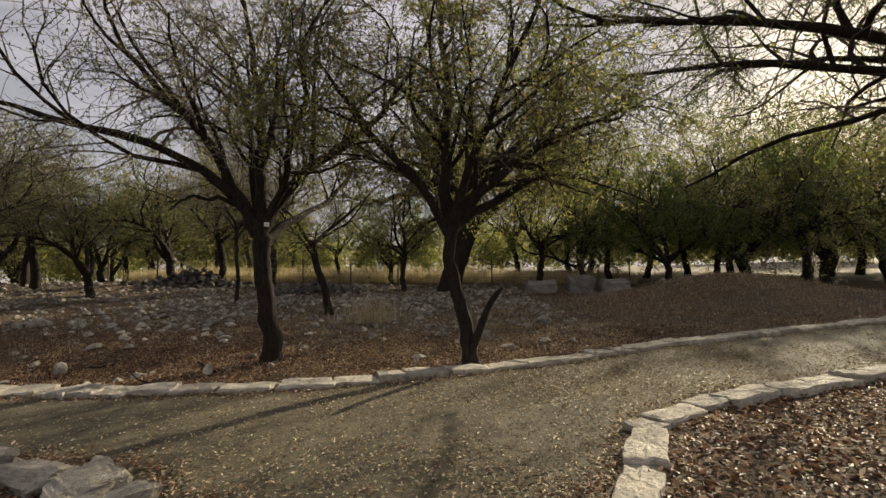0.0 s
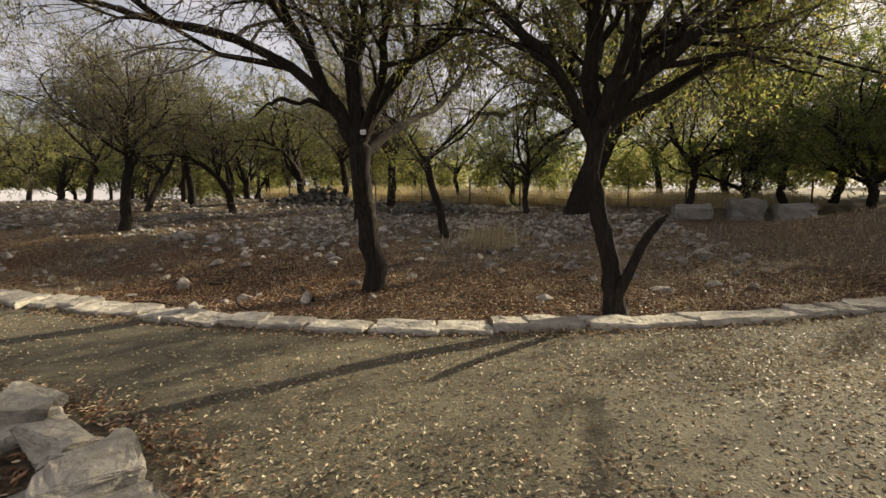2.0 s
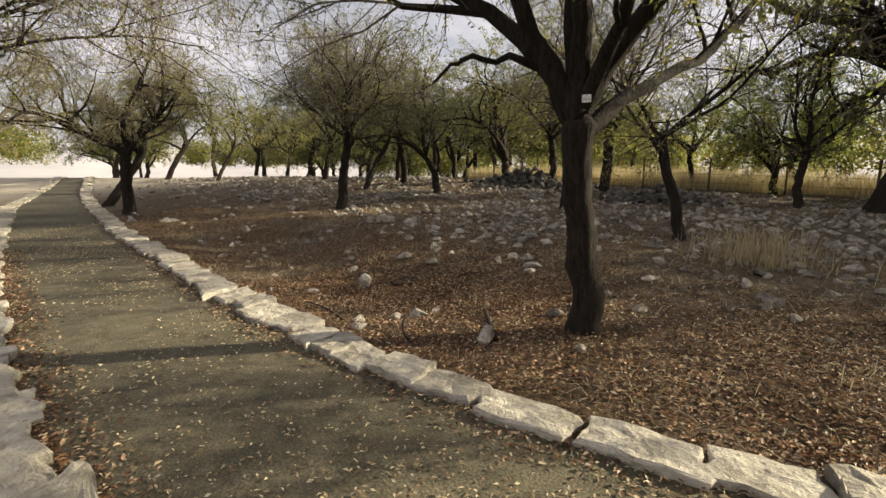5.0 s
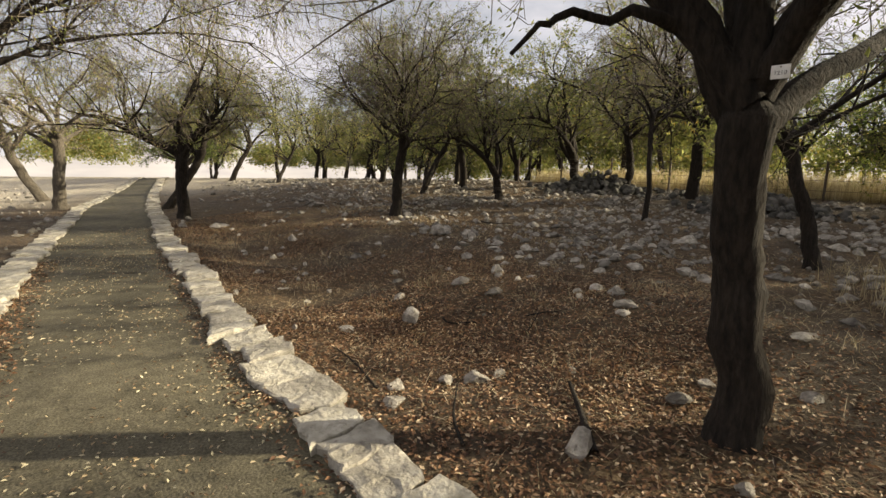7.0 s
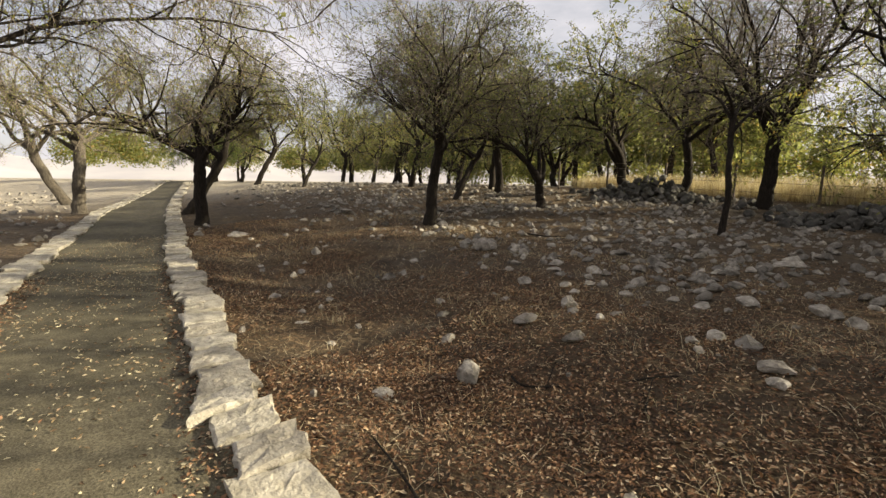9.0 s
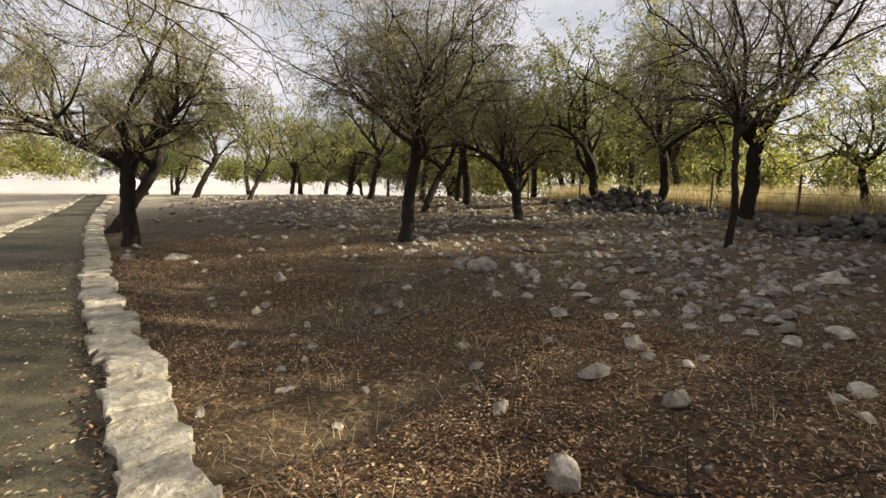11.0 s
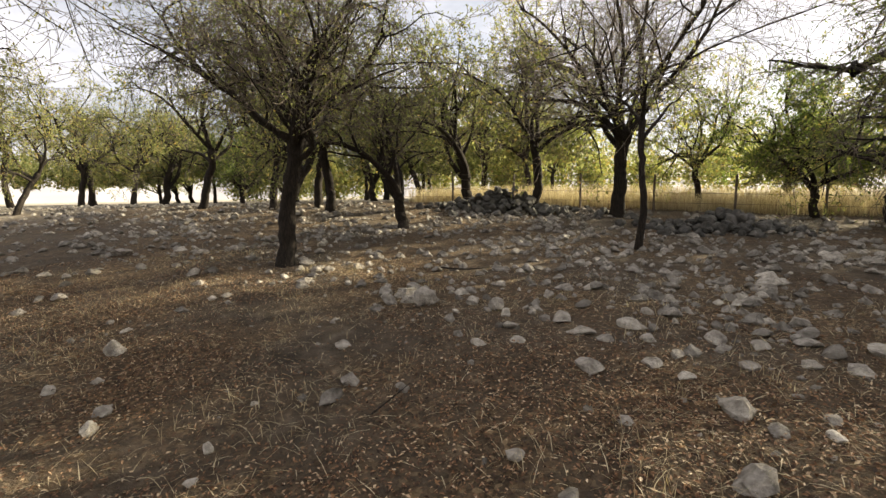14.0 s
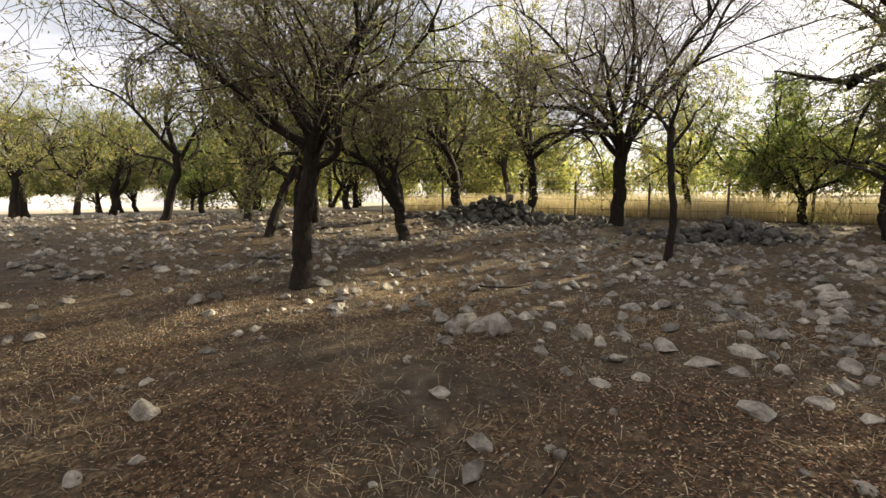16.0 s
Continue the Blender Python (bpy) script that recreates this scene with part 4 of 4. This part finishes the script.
litter("path_leaves", 101, 900000, -6, 9, 0, 9, lambda x, y, g: (g > 0) * np.clip(0.07 + 0.33 * np.exp(-((x - 2.0) / 2.8) ** 2) + 0.12 * (g < 0.35), 0, 1) * (0.25 + 0.75 * clump(x, y, 0.9, 3)) * np.where(x < -2.5, 0.7, 1.0), 0.029, LITTER_PALE, "pale fallen leaves strewn on the path")
litter("far_path_leaves", 106, 80000, -16, -6, 3, 7, lambda x, y, g: (g > 0) * 0.16 * clump(x, y, 0.9, 3), 0.034, LITTER_PALE, "a few pale leaves on the path")
litter("bed_leaves", 102, 190000, -7, 4, 5.2, 9.4, lambda x, y, g: (g < -0.1) * 0.75 * (0.4 + 0.6 * clump(x, y, 0.7, 6)) * np.exp(-((y - 6.8) / 1.9) ** 2), 0.036, LITTER_RED, "red-brown fallen leaves under the trees")
litter("island_leaves", 103, 34000, 0.9, 7, -1, 5.6, lambda x, y, g: (g < -0.1) * 1.0, 0.055, LITTER_RED, "deep red-brown leaf litter in the stone-edged bed")
litter("corner_leaves", 107, 8000, -5, -1.4, 0.5, 3.2, lambda x, y, g: (g < -0.1) * 0.7, 0.055, LITTER_RED, "brown leaves between broken stone slabs")
litter("field_leaves", 104, 300000, -17, -3, 5.5, 14, lambda x, y, g: (g < -0.1) * covered(x, y) * clump(x, y, 0.6, 8) * np.exp(-((y - 7.2) / 4.2) ** 2), 0.03, LITTER_RED, "brown leaves scattered over the dry ground")
litter("bank_leaves", 108, 50000, 1, 15, 7, 18, lambda x, y, g: (g < -0.1) * 0.5 * clump(x, y, 0.6, 8), 0.06, LITTER_RED, "brown leaves on the shaded bank")
litter("kerb_leaves", 105, 120000, -12, 3, 2.0, 6.6, lambda x, y, g: ((g > 0) & (g < 0.4)) * np.clip(1 - g / 0.42, 0, 1) ** 1.5, 0.04, LITTER_RED, "brown leaves gathered along the kerbs")


def grass(name, seed, n, place, tall, mat, label, lean=0.5, wide=0.0016):
    """Thin bent blades."""
    r = np.random.default_rng(seed)
    x, y = place(r, n)
    ok = path_gap(x, y) < -0.25
    x, y = x[ok], y[ok]
    n = len(x)
    z = np.array([ground_z(a, b) for a, b in zip(x, y)]) - 0.01
    h = tall * r.uniform(0.4, 1.2, n)
    a = r.uniform(0, 6.28, n)
    out = lean * h * r.uniform(0.2, 1.4, n)
    dx, dy = np.cos(a), np.sin(a)
    w = wide * r.uniform(0.6, 1.5, n)
    base = np.stack([x, y, z], -1)
    side = np.stack([-dy * w, dx * w, 0 * w], -1)
    mid = base + np.stack([dx * out * 0.35, dy * out * 0.35, h * 0.62], -1)
    top = base + np.stack([dx * out, dy * out, h], -1)
    v = np.stack([base - side, base + side, mid + side * 0.8, mid - side * 0.8, top], 1).reshape(-1, 3)
    i = np.arange(n)[:, None] * 5
    tagged(new(name, mesh_from(name, v, [i + np.array([[0, 1, 2, 3]]), i + np.array([[3, 2, 4]])], mat, False)), label, "grass", kind="stuff")


def tufts(n_tuft, x0, x1, y0, y1, spread):
    def place(r, n):
        cx, cy = r.uniform(x0, x1, n_tuft), r.uniform(y0, y1, n_tuft)
        i = r.integers(0, n_tuft, n)
        return cx[i] + r.normal(0, spread, n), cy[i] + r.normal(0, spread, n)
    return place


grass("field_straw", 111, 24000, tufts(1100, -16, 3, 5.6, 13, 0.2), 0.045, STRAW, "dry straw lying among the stones", 5.0, 0.0024)
grass("upright_straw", 114, 2200, tufts(160, -16, 3, 5.8, 13, 0.12), 0.14, STRAW, "short dry grass stalks among the stones", 1.2, 0.002)
grass("mound_weeds", 115, 7000, lambda r, n: (9.0 + r.normal(0, 2.8, n), 13.6 + r.normal(0, 1.7, n)), 0.13, STRAW, "dry weeds on the shaded earth bank", 0.9)
grass("bank_edge_weeds", 116, 5000, lambda r, n: (r.uniform(0.5, 8, n), r.uniform(7.5, 15, n)), 0.12, STRAW, "thin dry weeds on shaded ground", 1.2)
grass("fence_grass", 112, 30000, lambda r, n: (r.uniform(-15, 9, n), 21.6 + np.abs(r.normal(0, 1.8, n))), 0.58, STRAW, "tall golden dry grass along the fence", 0.3, 0.005)
grass("grass_tuft", 113, 500, lambda r, n: (-1.7 + r.normal(0, 0.35, n), 10.9 + r.normal(0, 0.25, n)), 0.6, STRAW, "pale dry grass tuft between the trees", 0.6, 0.003)

# ---------------------------------------------------------------- fence
def bar(p, q, r, sides=8):
    w = Wood(1)
    w.tube([p, (Vector(p) + Vector(q)) / 2, q], [r, r, r], sides if sides < 8 else 7, True)
    return np.concatenate(w.v), np.concatenate(w.q)


fence = tagged(new("fence"), "low rusty post and wire fence", "fence")
posts = np.arange(-15, 10, 2.15)
pts = [(x, 21.4 + 0.04 * x, ground_z(x, 21.4 + 0.04 * x)) for x in posts]
for x, y, z in pts:
    v, f = bar((x, y, z - 0.1), (x + 0.02, y, z + 1.15), 0.035)
    part("post", mesh_from("post", v, [f], METAL), fence)
for h in (0.3, 0.6, 0.9, 1.08):
    for a, b in zip(pts[:-1], pts[1:]):
        v, f = bar((a[0], a[1], a[2] + h), (b[0], b[1], b[2] + h), 0.006, 4)
        part("wire", mesh_from("wire", v, [f], METAL), fence)

# ---------------------------------------------------------------- weathered blocks and sticks
def block(w, d, h, seed, x, y, turn, label):
    r = np.random.default_rng(seed)
    bm = bmesh.new()
    bmesh.ops.create_cube(bm, size=1.0)
    bmesh.ops.subdivide_edges(bm, edges=bm.edges[:], cuts=3, use_grid_fill=True)
    for v in bm.verts:
        v.co = Vector((v.co.x * w, v.co.y * d, (v.co.z + 0.5) * h))
        v.co += Vector(r.normal(0, 0.018, 3))
    bmesh.ops.bevel(bm, geom=[e for e in bm.edges if e.calc_face_angle(0) > 1.0], offset=0.03, segments=2, affect="EDGES")
    me = bpy.data.meshes.new("stone_block")
    bm.to_mesh(me)
    bm.free()
    me.materials.append(CONCRETE)
    ob = tagged(new("stone_block", me), label, "block", "old blocks")
    ob.matrix_basis = pose(x, y, ground_z(x, y) - 0.03, 0, 0, turn)


block(1.05, 0.6, 0.5, 1, 3.65, 17.75, 4, "weathered grey stone block on shaded ground")
block(0.9, 0.6, 0.68, 2, 5.1, 17.5, -3, "taller weathered block with a pale top")
block(1.0, 0.6, 0.55, 3, 6.3, 17.3, 6, "weathered grey block in a row of blocks")


def stick(ctrl, rad, seed, label):
    w = Wood(seed)
    base = Vector((ctrl[0][0], ctrl[0][1], 0))
    pts = [(x - base.x, y - base.y, ground_z(x, y) + h) for x, y, h in ctrl]
    w.tube(w.bend(pts, 8), np.linspace(rad, rad * 0.5, 8) , 7, True)
    ob = new("fallen_stick", mesh_from("fallen_stick", np.concatenate(w.v), [np.concatenate(w.q)], BARK))
    ob.location = base
    tagged(ob, label, "stick", "fallen sticks")


stick([(-3.01, 6.10, 0.02), (-3.27, 6.41, 0.03), (-3.55, 6.72, 0.05)], 0.028, 1, "dark broken stick lying on leaf litter")
stick([(-4.58, 5.76, 0.01), (-5.01, 5.86, 0.04), (-5.51, 5.97, 0.02)], 0.011, 2, "thin curved dry stick in the leaf litter")
stick([(-4.53, 7.52, 0.01), (-4.59, 7.69, 0.03), (-4.67, 7.92, 0.05)], 0.008, 3, "thin pale twig standing in dry grass")
stick([(-5.63, 7.42, 0.02), (-5.45, 7.32, 0.03), (-5.21, 7.52, 0.02)], 0.012, 4, "thin dry stick on bare soil")
stick([(-10.00, 12.86, 0.03), (-9.45, 12.75, 0.05), (-8.98, 13.27, 0.03)], 0.015, 5, "pale dry stick among field stones")
stick([(-5.29, 7.44, 0.01), (-5.34, 7.56, 0.06), (-5.38, 7.69, 0.12)], 0.006, 6, "thin dry stalk standing in bare soil")
stick([(-4.81, 7.85, 0.01), (-4.69, 7.97, 0.03), (-4.56, 8.11, 0.02)], 0.010, 7, "long thin dry twig on soil")
stick([(-8.62, 8.33, 0.01), (-8.53, 8.48, 0.05), (-8.46, 8.64, 0.09)], 0.006, 8, "pale thin stalk leaning over leaf litter")
stick([(-3.57, 5.65, 0.01), (-3.80, 5.78, 0.05), (-4.10, 6.13, 0.10)], 0.012, 9, "dark twig sticking out of leaf litter")

# ---------------------------------------------------------------- the number tag
tag_root = tagged(new("number_tag"), "small white tin number tag nailed to bark", "tag")
tag_root.matrix_basis = look((-2.393, 6.312, 2.275), (-2.243, 5.312, 2.255)) @ pose(0, 0, 0, 0, 180, 0) @ Matrix.Scale(0.56, 4)
bm = bmesh.new()
bmesh.ops.create_cube(bm, size=1.0)
for v in bm.verts:
    v.co = Vector((v.co.x * 0.12, v.co.y * 0.1, v.co.z * 0.004))
bmesh.ops.bevel(bm, geom=bm.edges[:], offset=0.0015, segments=1, affect="EDGES")
me = bpy.data.meshes.new("plate")
bm.to_mesh(me)
bm.free()
me.materials.append(WHITE)
plate = part("plate", me, tag_root)
bm = bmesh.new()
bmesh.ops.create_uvsphere(bm, u_segments=10, v_segments=6, radius=0.006)
me = bpy.data.meshes.new("nail")
bm.to_mesh(me)
bm.free()
me.materials.append(METAL)
part("nail", me, plate).location = (0.0, 0.035, 0.003)
words = bpy.data.curves.new("number", "FONT")
words.body, words.size, words.align_x, words.align_y = "1210", 0.042, "CENTER", "CENTER"
words.extrude = 0.0005
holder = bpy.data.objects.new("number", words)
digits = bpy.data.meshes.new_from_object(holder)
bpy.data.objects.remove(holder)
digits.materials.clear()
digits.materials.append(INK)
part("number", digits, plate, "black painted number 1210").location = (0, -0.008, 0.003)
